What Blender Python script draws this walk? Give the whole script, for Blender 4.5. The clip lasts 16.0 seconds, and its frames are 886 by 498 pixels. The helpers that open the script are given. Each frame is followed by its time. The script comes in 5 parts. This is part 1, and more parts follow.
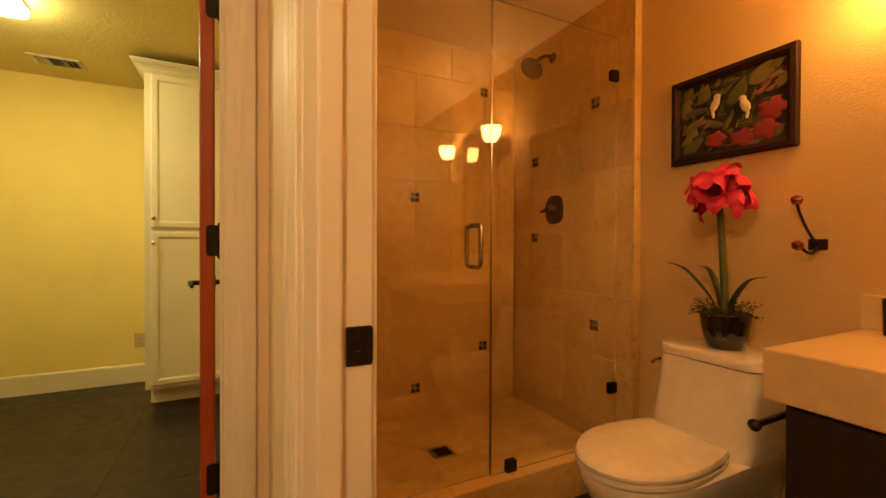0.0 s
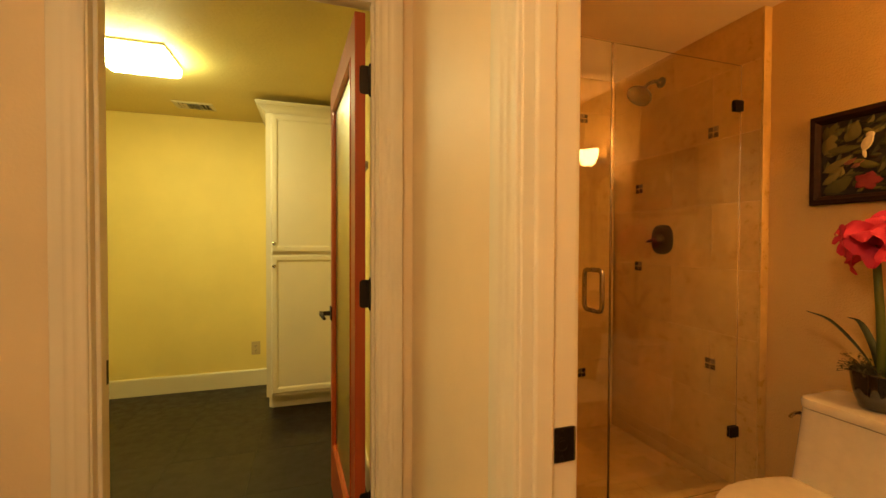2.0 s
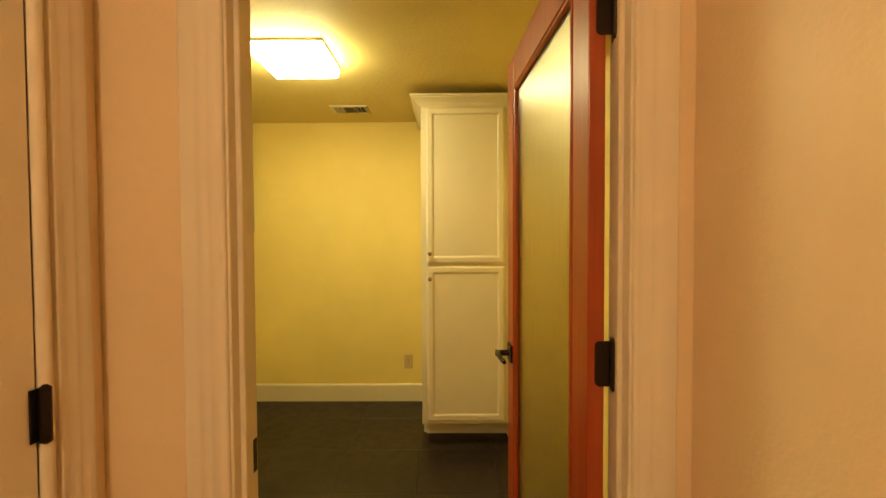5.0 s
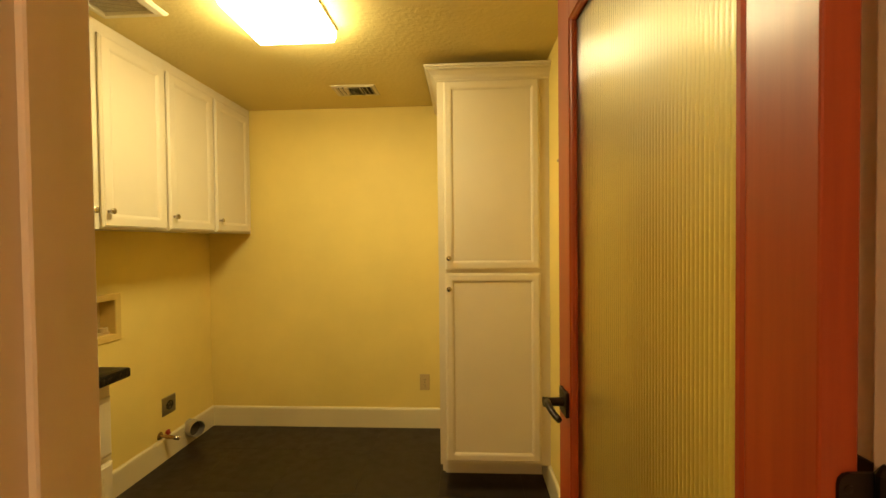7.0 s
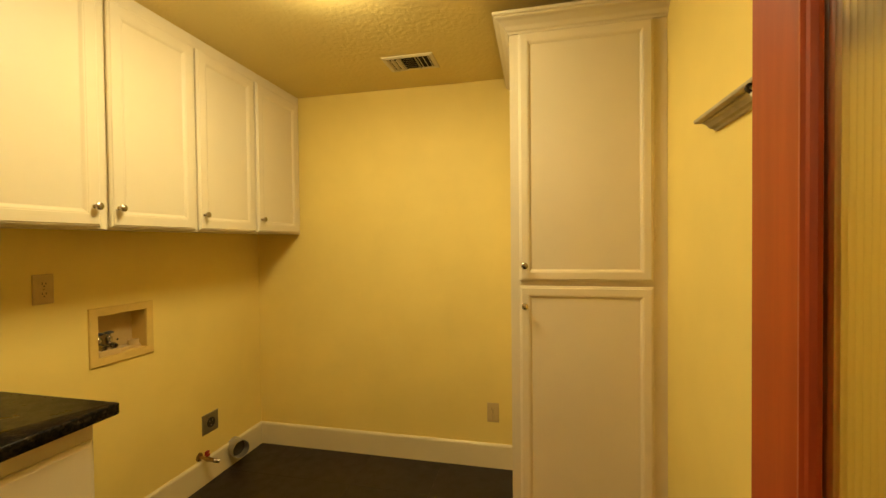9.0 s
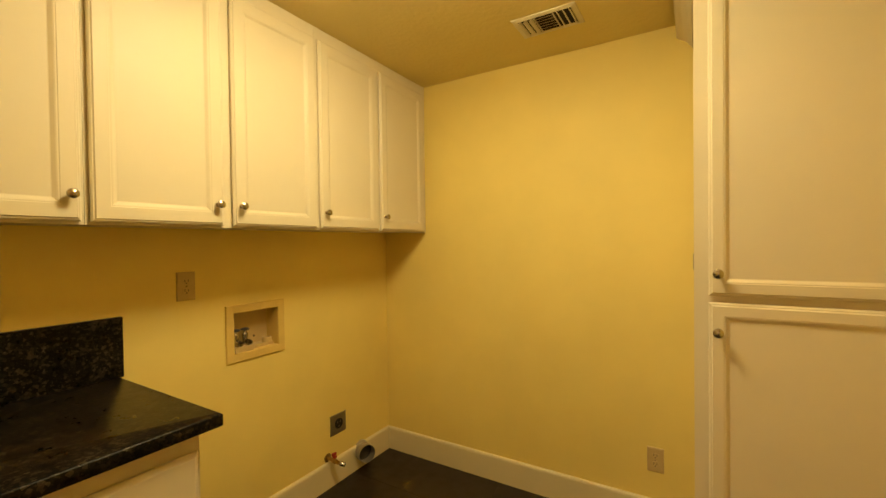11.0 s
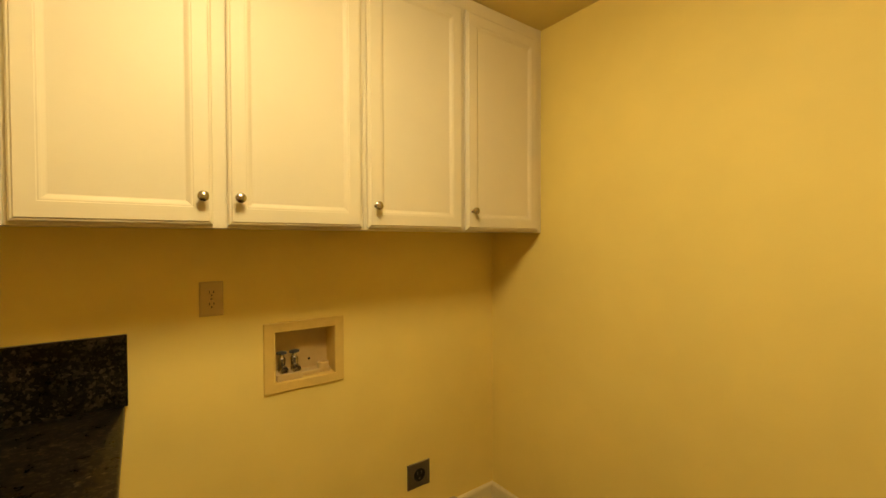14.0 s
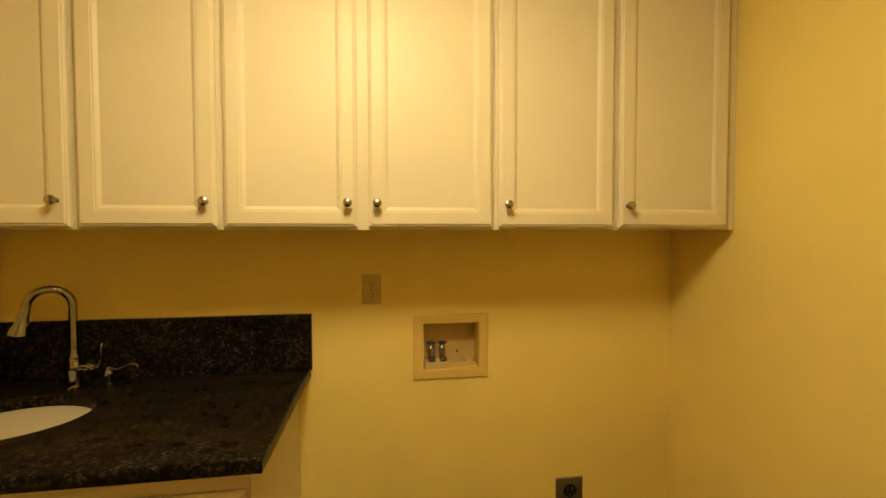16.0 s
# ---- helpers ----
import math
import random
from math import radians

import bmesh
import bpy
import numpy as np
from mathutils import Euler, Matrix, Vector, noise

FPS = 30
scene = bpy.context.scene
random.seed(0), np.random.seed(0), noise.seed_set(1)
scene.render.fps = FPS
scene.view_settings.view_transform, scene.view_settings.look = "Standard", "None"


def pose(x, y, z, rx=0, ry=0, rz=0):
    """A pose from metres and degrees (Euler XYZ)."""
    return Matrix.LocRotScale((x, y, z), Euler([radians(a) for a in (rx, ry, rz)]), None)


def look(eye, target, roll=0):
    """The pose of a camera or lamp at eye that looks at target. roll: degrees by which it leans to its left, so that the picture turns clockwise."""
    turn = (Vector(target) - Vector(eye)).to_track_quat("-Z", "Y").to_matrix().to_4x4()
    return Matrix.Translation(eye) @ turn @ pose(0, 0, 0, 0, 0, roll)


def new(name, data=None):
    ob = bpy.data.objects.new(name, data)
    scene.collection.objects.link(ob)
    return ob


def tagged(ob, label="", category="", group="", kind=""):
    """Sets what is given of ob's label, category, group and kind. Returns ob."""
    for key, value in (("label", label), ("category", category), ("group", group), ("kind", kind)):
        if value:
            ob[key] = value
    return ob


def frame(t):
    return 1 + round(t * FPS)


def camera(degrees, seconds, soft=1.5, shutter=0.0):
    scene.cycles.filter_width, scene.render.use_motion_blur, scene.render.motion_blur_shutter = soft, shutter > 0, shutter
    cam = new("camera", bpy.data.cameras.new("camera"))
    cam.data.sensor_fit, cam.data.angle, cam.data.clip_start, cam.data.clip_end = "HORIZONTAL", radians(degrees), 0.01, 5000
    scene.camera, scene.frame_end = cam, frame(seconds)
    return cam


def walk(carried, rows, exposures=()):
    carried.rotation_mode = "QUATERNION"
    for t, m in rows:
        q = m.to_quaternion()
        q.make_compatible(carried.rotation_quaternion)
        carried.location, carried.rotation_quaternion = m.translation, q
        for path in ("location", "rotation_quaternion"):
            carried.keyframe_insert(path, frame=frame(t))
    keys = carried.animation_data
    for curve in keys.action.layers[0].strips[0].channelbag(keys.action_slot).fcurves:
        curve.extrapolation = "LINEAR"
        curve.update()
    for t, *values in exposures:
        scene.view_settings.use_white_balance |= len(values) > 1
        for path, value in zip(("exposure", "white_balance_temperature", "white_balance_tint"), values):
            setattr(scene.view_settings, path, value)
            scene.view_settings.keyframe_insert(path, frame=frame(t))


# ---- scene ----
cam = camera(94.0, 16.0)
PATH = [
    (0, (0.329, 0.315, 1.089), (1.216, 2.108, 1.07), 0.2),
    (0.5, (0.266, 0.299, 1.139), (1.145, 2.096, 1.12), 0.3),
    (1, (0.199, 0.298, 1.189), (1.062, 2.103, 1.168), 0.2),
    (1.5, (0.132, 0.31, 1.235), (0.893, 2.159, 1.206), 0.2),
    (2, (0.09, 0.337, 1.273), (0.701, 2.242, 1.238), 0.2),
    (2.5, (0.066, 0.369, 1.306), (0.543, 2.311, 1.263), 0.1),
    (3, (0.032, 0.414, 1.328), (0.38, 2.383, 1.279), 0.2),
    (3.5, (-0.004, 0.489, 1.327), (0.219, 2.476, 1.274), 0.1),
    (4, (-0.045, 0.62, 1.338), (0.072, 2.616, 1.284), 0.0),
    (6.5, (-0.064, 1.228, 1.36), (-0.153, 3.226, 1.316), -0.6),
    (7, (-0.074, 1.346, 1.348), (-0.179, 3.343, 1.309), -0.6),
    (7.5, (-0.096, 1.49, 1.358), (-0.214, 3.486, 1.317), -0.6),
    (8, (-0.116, 1.596, 1.351), (-0.286, 3.589, 1.316), -0.7),
    (8.5, (-0.113, 1.717, 1.357), (-0.398, 3.697, 1.32), -0.7),
    (9, (-0.114, 1.836, 1.355), (-0.553, 3.787, 1.321), -0.6),
    (9.5, (-0.136, 1.925, 1.355), (-0.744, 3.83, 1.322), -0.6),
    (10, (-0.176, 2.018, 1.349), (-0.936, 3.868, 1.309), -0.5),
    (12.5, (-0.279, 2.451, 1.37), (-1.659, 3.898, 1.333), -0.6),
    (13, (-0.333, 2.614, 1.386), (-1.796, 3.976, 1.325), -0.3),
    (13.5, (-0.371, 2.762, 1.368), (-1.901, 4.049, 1.328), -0.4),
    (14, (-0.406, 2.847, 1.376), (-2.015, 4.033, 1.34), -0.2),
    (14.5, (-0.411, 2.911, 1.37), (-2.119, 3.952, 1.337), -0.3),
    (15, (-0.398, 2.971, 1.385), (-2.232, 3.767, 1.343), -0.2),
    (15.5, (-0.369, 3.036, 1.392), (-2.297, 3.565, 1.335), -0.2),
    (16, (-0.352, 3.077, 1.393), (-2.329, 3.371, 1.331), -0.1),
]
walk(cam, [(t, look(eye, target, roll)) for t, eye, target, roll in PATH], exposures=[(0.0, -0.02, 6500, -4), (1.0, 0.0, 6500, -8), (2.5, 0.04, 6500, -13), (4.2, 0.1, 6500, -8), (6.5, -0.14, 6500, 4), (9.0, -0.15, 6500, 8), (12.5, -0.19, 6500, 9), (16.0, -0.27, 6500, 11)])

# ---- world and lamps' strengths ----
world = bpy.data.worlds.new("world")
world.use_nodes = True
world.node_tree.nodes["Background"].inputs[0].default_value = (0.02, 0.018, 0.015, 1)
world.node_tree.nodes["Background"].inputs[1].default_value = 0.1
scene.world = world
LAUNDRY_LAMP = ((1.0, 0.812, 0.44), 57.0)
SCONCE_LAMP = ((1.0, 0.43, 0.118), 80.0)
# unseen source, added to brighten the hall
HALL_FILL = ((1.0, 0.63, 0.34), 86.0)

# ---- materials ----


def nodes_of(name):
    m = bpy.data.materials.new(name)
    m.use_nodes = True
    nt = m.node_tree
    return m, nt, nt.nodes["Principled BSDF"]


def add(nt, kind, **sets):
    n = nt.nodes.new(kind)
    for k, v in sets.items():
        n.inputs[k.replace("_", " ")].default_value = v
    return n


def mix_rgb(nt, fac, a, b, blend="MIX"):
    n = nt.nodes.new("ShaderNodeMix")
    n.data_type, n.blend_type = "RGBA", blend
    for sock, v in ((n.inputs[0], fac), (n.inputs[6], a), (n.inputs[7], b)):
        if isinstance(v, (int, float)):
            sock.default_value = v
        elif isinstance(v, tuple):
            sock.default_value = (*v[:3], 1)
        else:
            nt.links.new(v, sock)
    return n.outputs[2]


def coords(nt, scale=(1, 1, 1)):
    tc = nt.nodes.new("ShaderNodeTexCoord")
    mp = nt.nodes.new("ShaderNodeMapping")
    mp.inputs["Scale"].default_value = scale
    nt.links.new(tc.outputs["Object"], mp.inputs["Vector"])
    return mp.outputs["Vector"]


def noise_tex(nt, vec, scale, detail=3.0, rough=0.55):
    n = add(nt, "ShaderNodeTexNoise", Scale=scale, Detail=detail, Roughness=rough)
    nt.links.new(vec, n.inputs["Vector"])
    return n.outputs["Fac"]


def ramp(nt, fac, stops):
    r = nt.nodes.new("ShaderNodeValToRGB")
    while len(r.color_ramp.elements) < len(stops):
        r.color_ramp.elements.new(0.5)
    for e, (p, c) in zip(r.color_ramp.elements, stops):
        e.position, e.color = p, (*c, 1) if len(c) == 3 else c
    nt.links.new(fac, r.inputs[0])
    return r.outputs[0]


def bump(nt, bsdf, height, strength, distance):
    b = add(nt, "ShaderNodeBump", Strength=strength, Distance=distance)
    nt.links.new(height, b.inputs["Height"])
    nt.links.new(b.outputs[0], bsdf.inputs["Normal"])


def paint(name, color, rough=0.5, vary=0.06, grain=90, relief=0.25, depth=0.002, spec=0.4, coarse=2.2):
    """Painted surface: broad tone drift, roller or knockdown relief, uneven sheen."""
    m, nt, b = nodes_of(name)
    v = coords(nt)
    drift = noise_tex(nt, v, coarse, 4)
    dark = tuple(c * (1 - 2 * vary) for c in color)
    light = tuple(min(1, c * (1 + vary)) for c in color)
    nt.links.new(ramp(nt, drift, [(0.3, dark), (0.7, light)]), b.inputs["Base Color"])
    fine = noise_tex(nt, v, grain, 3, 0.6)
    nt.links.new(ramp(nt, fine, [(0.1, (rough - 0.03,) * 3), (0.9, (rough + 0.04,) * 3)]), b.inputs["Roughness"])
    b.inputs["Specular IOR Level"].default_value = spec
    bump(nt, b, fine, relief, depth)
    return m


def knockdown(name, color, scale, relief, depth, rough=0.65):
    m, nt, b = nodes_of(name)
    v = coords(nt)
    drift = noise_tex(nt, v, 1.7, 3)
    nt.links.new(ramp(nt, drift, [(0.3, tuple(c * 0.93 for c in color)), (0.7, color)]), b.inputs["Base Color"])
    n = noise_tex(nt, v, scale, 2, 0.5)
    h = ramp(nt, n, [(0.42, (0, 0, 0)), (0.58, (1, 1, 1))])
    b.inputs["Roughness"].default_value = rough
    bump(nt, b, h, relief, depth)
    return m


def metal(name, color, rough=0.3, metallic=1.0, vary=0.15):
    m, nt, b = nodes_of(name)
    v = coords(nt)
    n = noise_tex(nt, v, 60, 4)
    nt.links.new(ramp(nt, n, [(0.3, tuple(c * (1 - vary) for c in color)), (0.75, color)]), b.inputs["Base Color"])
    nt.links.new(ramp(nt, n, [(0.3, (rough * 0.8,) * 3), (0.8, (min(1, rough * 1.3),) * 3)]), b.inputs["Roughness"])
    b.inputs["Metallic"].default_value = metallic
    return m


def plain(name, color, rough=0.4, spec=0.5, coat=0.0):
    m, nt, b = nodes_of(name)
    v = coords(nt)
    n = noise_tex(nt, v, 25, 3)
    nt.links.new(ramp(nt, n, [(0.25, tuple(c * 0.9 for c in color)), (0.75, color)]), b.inputs["Base Color"])
    b.inputs["Roughness"].default_value = rough
    b.inputs["Specular IOR Level"].default_value = spec
    b.inputs["Coat Weight"].default_value = coat
    return m


def wood(name, dark, light, rough, axis=2, scale=1.0, coat=0.0):
    m, nt, b = nodes_of(name)
    s = [28 * scale] * 3
    s[axis] = 1.3 * scale
    v = coords(nt, tuple(s))
    g = noise_tex(nt, v, 1.0, 5, 0.65)
    v2 = coords(nt)
    d = noise_tex(nt, v2, 2.0, 3)
    col = ramp(nt, g, [(0.3, dark), (0.7, light)])
    nt.links.new(mix_rgb(nt, 0.35, col, ramp(nt, d, [(0.3, dark), (0.75, light)])), b.inputs["Base Color"])
    b.inputs["Roughness"].default_value = rough
    b.inputs["Coat Weight"].default_value = coat
    b.inputs["Coat Roughness"].default_value = 0.15
    bump(nt, b, g, 0.08, 0.001)
    return m


def stone_tile(name, dark, light, rough, per_object=0.25, scale=6.0):
    m, nt, b = nodes_of(name)
    v = coords(nt)
    info = nt.nodes.new("ShaderNodeObjectInfo")
    off = nt.nodes.new("ShaderNodeVectorMath")
    off.operation = "MULTIPLY_ADD"
    off.inputs[1].default_value = (37, 21, 13)
    nt.links.new(info.outputs["Random"], off.inputs[0])
    nt.links.new(v, off.inputs[2])
    a = noise_tex(nt, off.outputs[0], scale, 6, 0.62)
    c = noise_tex(nt, off.outputs[0], scale * 7, 4, 0.6)
    col = mix_rgb(nt, 0.4, ramp(nt, a, [(0.3, dark), (0.72, light)]), ramp(nt, c, [(0.3, dark), (0.7, light)]))
    tone = ramp(nt, info.outputs["Random"], [(0.0, (1 - per_object,) * 3), (1.0, (1, 1, 1))])
    nt.links.new(mix_rgb(nt, 1.0, col, tone, "MULTIPLY"), b.inputs["Base Color"])
    nt.links.new(ramp(nt, c, [(0.3, (rough - 0.1,) * 3), (0.7, (rough + 0.12,) * 3)]), b.inputs["Roughness"])
    bump(nt, b, c, 0.12, 0.001)
    return m


def granite(name):
    """Polished black stone: brown-grey crystals of two sizes in a dark ground, with a few pale flecks."""
    m, nt, b = nodes_of(name)
    v = coords(nt)
    vor = add(nt, "ShaderNodeTexVoronoi", Scale=120.0)
    fine = add(nt, "ShaderNodeTexVoronoi", Scale=310.0)
    for n in (vor, fine):
        nt.links.new(v, n.inputs["Vector"])
    big = noise_tex(nt, v, 22, 5, 0.7)
    crystal = ramp(nt, vor.outputs["Color"], [(0.25, (0.004, 0.0035, 0.003)), (0.58, (0.020, 0.015, 0.009)), (0.78, (0.075, 0.056, 0.033)), (1.0, (0.15, 0.115, 0.070))])
    fleck = ramp(nt, fine.outputs["Color"], [(0.5, (0.003, 0.003, 0.003)), (0.82, (0.018, 0.014, 0.010)), (0.97, (0.14, 0.112, 0.075))])
    ground = ramp(nt, big, [(0.36, (0.30,) * 3), (0.66, (1, 1, 1))])
    nt.links.new(mix_rgb(nt, 1.0, mix_rgb(nt, 0.45, crystal, fleck), ground, "MULTIPLY"), b.inputs["Base Color"])
    nt.links.new(ramp(nt, big, [(0.3, (0.26,) * 3), (0.8, (0.38,) * 3)]), b.inputs["Roughness"])
    b.inputs["Specular IOR Level"].default_value = 0.12
    return m


def glass(name, color, rough=0.0, ior=1.45, coat=0.0):
    m, nt, b = nodes_of(name)
    b.inputs["Base Color"].default_value = (*color, 1)
    b.inputs["Transmission Weight"].default_value = 1.0
    b.inputs["Roughness"].default_value = rough
    b.inputs["IOR"].default_value = ior
    b.inputs["Coat Weight"].default_value = coat
    b.inputs["Coat Roughness"].default_value = 0.14
    return m


def glow(name, color, strength):
    m, nt, b = nodes_of(name)
    b.inputs["Base Color"].default_value = (0.85, 0.82, 0.75, 1)
    b.inputs["Emission Color"].default_value = (*color, 1)
    b.inputs["Emission Strength"].default_value = strength
    return m


YELLOW = paint("yellow_wall_paint", (0.855, 0.672, 0.203), 0.6, 0.03, 130, 0.22, 0.0015, 0.35)
HALLWALL = paint("cream_wall_paint", (0.84, 0.67, 0.45), 0.5, 0.03, 90, 0.32, 0.0025, 0.4)
BATHWALL = knockdown("textured_cream_wall", (0.65, 0.45, 0.195), 140, 0.50, 0.0020, 0.55)
CEILING = knockdown("knockdown_ceiling_paint", (0.74, 0.60, 0.235), 46, 0.22, 0.003, 0.6)
BATHCEIL = paint("bath_ceiling_paint", (0.84, 0.70, 0.50), 0.5, 0.03, 60, 0.2, 0.002)
TRIM = paint("white_trim_paint", (0.82, 0.74, 0.60), 0.50, 0.02, 30, 0.05, 0.0006, 0.5)
BASEWHITE = paint("white_base_paint", (0.74, 0.64, 0.39), 0.42, 0.03, 40, 0.10, 0.001, 0.5)
CABINET = paint("cream_cabinet_paint", (0.70, 0.615, 0.43), 0.44, 0.025, 50, 0.08, 0.0008, 0.28)
FLOORTILE = stone_tile("dark_slate_tile", (0.006, 0.0042, 0.0030), (0.030, 0.0195, 0.0128), 0.42, 0.12, 2.2)
GROUT = plain("dark_grout", (0.014, 0.0095, 0.0065), 0.8)
TRAVERTINE = stone_tile("honed_travertine", (0.58, 0.37, 0.125), (0.82, 0.56, 0.215), 0.34, 0.18, 3.5)
TILEGROUT = plain("sand_grout", (0.68, 0.45, 0.165), 0.8)
ACCENT = plain("dark_glass_mosaic", (0.05, 0.04, 0.035), 0.12, 0.6)
ACCENT2 = plain("grey_glass_mosaic", (0.22, 0.17, 0.12), 0.15, 0.6)
GRANITE = granite("black_granite")
MARBLE = plain("cream_marble", (0.70, 0.51, 0.25), 0.3)
REDWOOD = wood("red_stained_fir", (0.26, 0.031, 0.008), (0.43, 0.076, 0.016), 0.38, 2, 1.0, 0.15)
DARKWOOD = wood("espresso_wood", (0.009, 0.005, 0.003), (0.022, 0.012, 0.007), 0.5, 2)
FRAMEWOOD = wood("dark_frame_wood", (0.016, 0.007, 0.004), (0.045, 0.019, 0.009), 0.55, 1)
FRAMEWOOD.node_tree.nodes["Principled BSDF"].inputs["Specular IOR Level"].default_value = 0.15
BRONZE = metal("oil_rubbed_bronze", (0.035, 0.026, 0.020), 0.42, 0.8)
NICKEL = metal("satin_nickel", (0.50, 0.45, 0.37), 0.22)
CHROME = metal("polished_nickel", (0.33, 0.32, 0.31), 0.07)
COPPER = metal("aged_copper", (0.36, 0.13, 0.06), 0.28)
STEEL = metal("brushed_steel", (0.36, 0.33, 0.28), 0.42)
GALV = metal("galvanised_steel", (0.44, 0.40, 0.33), 0.46, 0.6)
BRASS = metal("brass_fitting", (0.42, 0.27, 0.10), 0.3)
REDPLASTIC = plain("red_plastic", (0.42, 0.03, 0.02), 0.4)
BLUEPLASTIC = plain("grey_blue_plastic", (0.055, 0.060, 0.070), 0.4)
BLACKPLASTIC = plain("black_plastic", (0.012, 0.012, 0.012), 0.35)
ALMOND = plain("almond_plastic", (0.60, 0.44, 0.19), 0.4, 0.3)
BOXPLASTIC = plain("outlet_box_plastic", (0.735, 0.525, 0.15), 0.6, 0.2)
PORCELAIN = plain("glazed_porcelain", (0.84, 0.765, 0.61), 0.10, 0.5, 0.6)
VENTWHITE = plain("vent_enamel", (0.72, 0.64, 0.44), 0.4)
# near-black that stands for the shade inside vents and holes
HOLESHADE = plain("hole_shade", (0.015, 0.012, 0.01), 0.8)
# grey chosen as the shade in the duct's mouth
DUCTSHADE = plain("duct_shadow_grey", (0.07, 0.06, 0.045), 0.7)
POTGLAZE = plain("black_glazed_ceramic", (0.012, 0.010, 0.012), 0.07, 0.6, 0.5)
PETAL = plain("red_silk_petal", (0.62, 0.030, 0.095), 0.6, 0.3)
STEMGREEN = plain("green_stem", (0.10, 0.13, 0.025), 0.5)
LEAFGREEN = plain("dark_green_leaf", (0.028, 0.045, 0.014), 0.45)
MOSS = plain("dried_moss", (0.075, 0.065, 0.025), 0.8)
REEDED = glass("reeded_glass", (0.68, 0.62, 0.35), 0.42, 1.16, 0.42)
CLEAR = glass("clear_shower_glass", (0.95, 0.95, 0.90), 0.0, 1.62)
MIRROR = metal("mirror_silver", (0.9, 0.9, 0.9), 0.01, 1.0, 0.0)
LENS = glow("lit_acrylic_lens", *LAUNDRY_LAMP)
BOWL = glow("lit_alabaster_bowl", *SCONCE_LAMP)
# glow of the added hall light
FILLDOME = glow("hall_fill_glow", *HALL_FILL)

# ---- mesh tools ----


def box(bm, x0, x1, y0, y1, z0, z1, bevel=0.0, segs=1):
    m = Matrix.Translation(((x0 + x1) / 2, (y0 + y1) / 2, (z0 + z1) / 2)) @ Matrix.Diagonal((abs(x1 - x0), abs(y1 - y0), abs(z1 - z0), 1))
    vs = bmesh.ops.create_cube(bm, size=1, matrix=m)["verts"]
    if bevel:
        es = list({e for v in vs for e in v.link_edges})
        bmesh.ops.bevel(bm, geom=es, offset=bevel, segments=segs, affect="EDGES", profile=0.5)
    return bm


def boxes(*rows, bevel=0.0, segs=1):
    bm = bmesh.new()
    for r in rows:
        box(bm, *r, bevel=bevel, segs=segs)
    return bm


def loft(bm, rings, cap0=True, cap1=True, closed=True):
    vs = [[bm.verts.new(p) for p in r] for r in rings]
    n = len(vs[0])
    for a, b in zip(vs, vs[1:]):
        for i in range(n if closed else n - 1):
            j = (i + 1) % n
            bm.faces.new((a[i], a[j], b[j], b[i]))
    if cap0:
        bm.faces.new(vs[0][::-1])
    if cap1:
        bm.faces.new(vs[-1])
    return bm


def circle(c, u, v, r, n=16, ru=None):
    c, u, v = Vector(c), Vector(u), Vector(v)
    return [c + u * ((ru or r) * math.cos(2 * math.pi * i / n)) + v * (r * math.sin(2 * math.pi * i / n)) for i in range(n)]


def lathe(bm, c, axis, profile, n=20):
    """profile: (radius, distance along axis)."""
    a = Vector(axis).normalized()
    u = a.orthogonal().normalized()
    v = a.cross(u)
    return loft(bm, [circle(Vector(c) + a * d, u, v, max(r, 0.0004), n) for r, d in profile])


def tube(bm, pts, r, n=10):
    pts = [Vector(p) for p in pts]
    rings, u = [], None
    for i, p in enumerate(pts):
        d = (pts[min(i + 1, len(pts) - 1)] - pts[max(i - 1, 0)]).normalized()
        u = d.orthogonal().normalized() if u is None else (u - d * u.dot(d)).normalized()
        rr = r(i / (len(pts) - 1)) if callable(r) else r
        rings.append(circle(p, u, d.cross(u), rr, n))
    return loft(bm, rings)


def curve(*pts, n=8):
    """A smooth run of points through the given ones."""
    p = [Vector(q) for q in pts]
    p = [2 * p[0] - p[1]] + p + [2 * p[-1] - p[-2]]
    out = []
    for i in range(1, len(p) - 2):
        for k in range(n):
            t = k / n
            out.append(0.5 * (2 * p[i] + (p[i + 1] - p[i - 1]) * t + (2 * p[i - 1] - 5 * p[i] + 4 * p[i + 1] - p[i + 2]) * t * t
                              + (3 * p[i] - p[i - 1] - 3 * p[i + 1] + p[i + 2]) * t ** 3))
    return out + [p[-2]]


def framed(bm, o, u, n, w, h, profile, cap0=False, cap1=False, v=(0, 0, 1)):
    """Rectangular rings from corner o along u and v, each set in by an inset and raised along n by a depth."""
    o, u, n, v = Vector(o), Vector(u), Vector(n), Vector(v)
    rings = [[o + u * a + v * b + n * d for a, b in ((i, i), (w - i, i), (w - i, h - i), (i, h - i))] for i, d in profile]
    return loft(bm, rings, cap0, cap1)


def finish(bm, smooth=False):
    bmesh.ops.recalc_face_normals(bm, faces=bm.faces)
    me = bpy.data.meshes.new("mesh")
    bm.to_mesh(me)
    bm.free()
    if smooth:
        me.polygons.foreach_set("use_smooth", [True] * len(me.polygons))
        me.set_sharp_from_angle(angle=radians(38))
    return me


def origin_of(ob):
    return (origin_of(ob.parent) if ob.parent else Vector()) + ob.location


def thing(name, at, label, category, group="", kind=""):
    ob = new(name)
    ob.location = at
    ob.empty_display_size = 0.1
    return tagged(ob, label, category, group, kind)


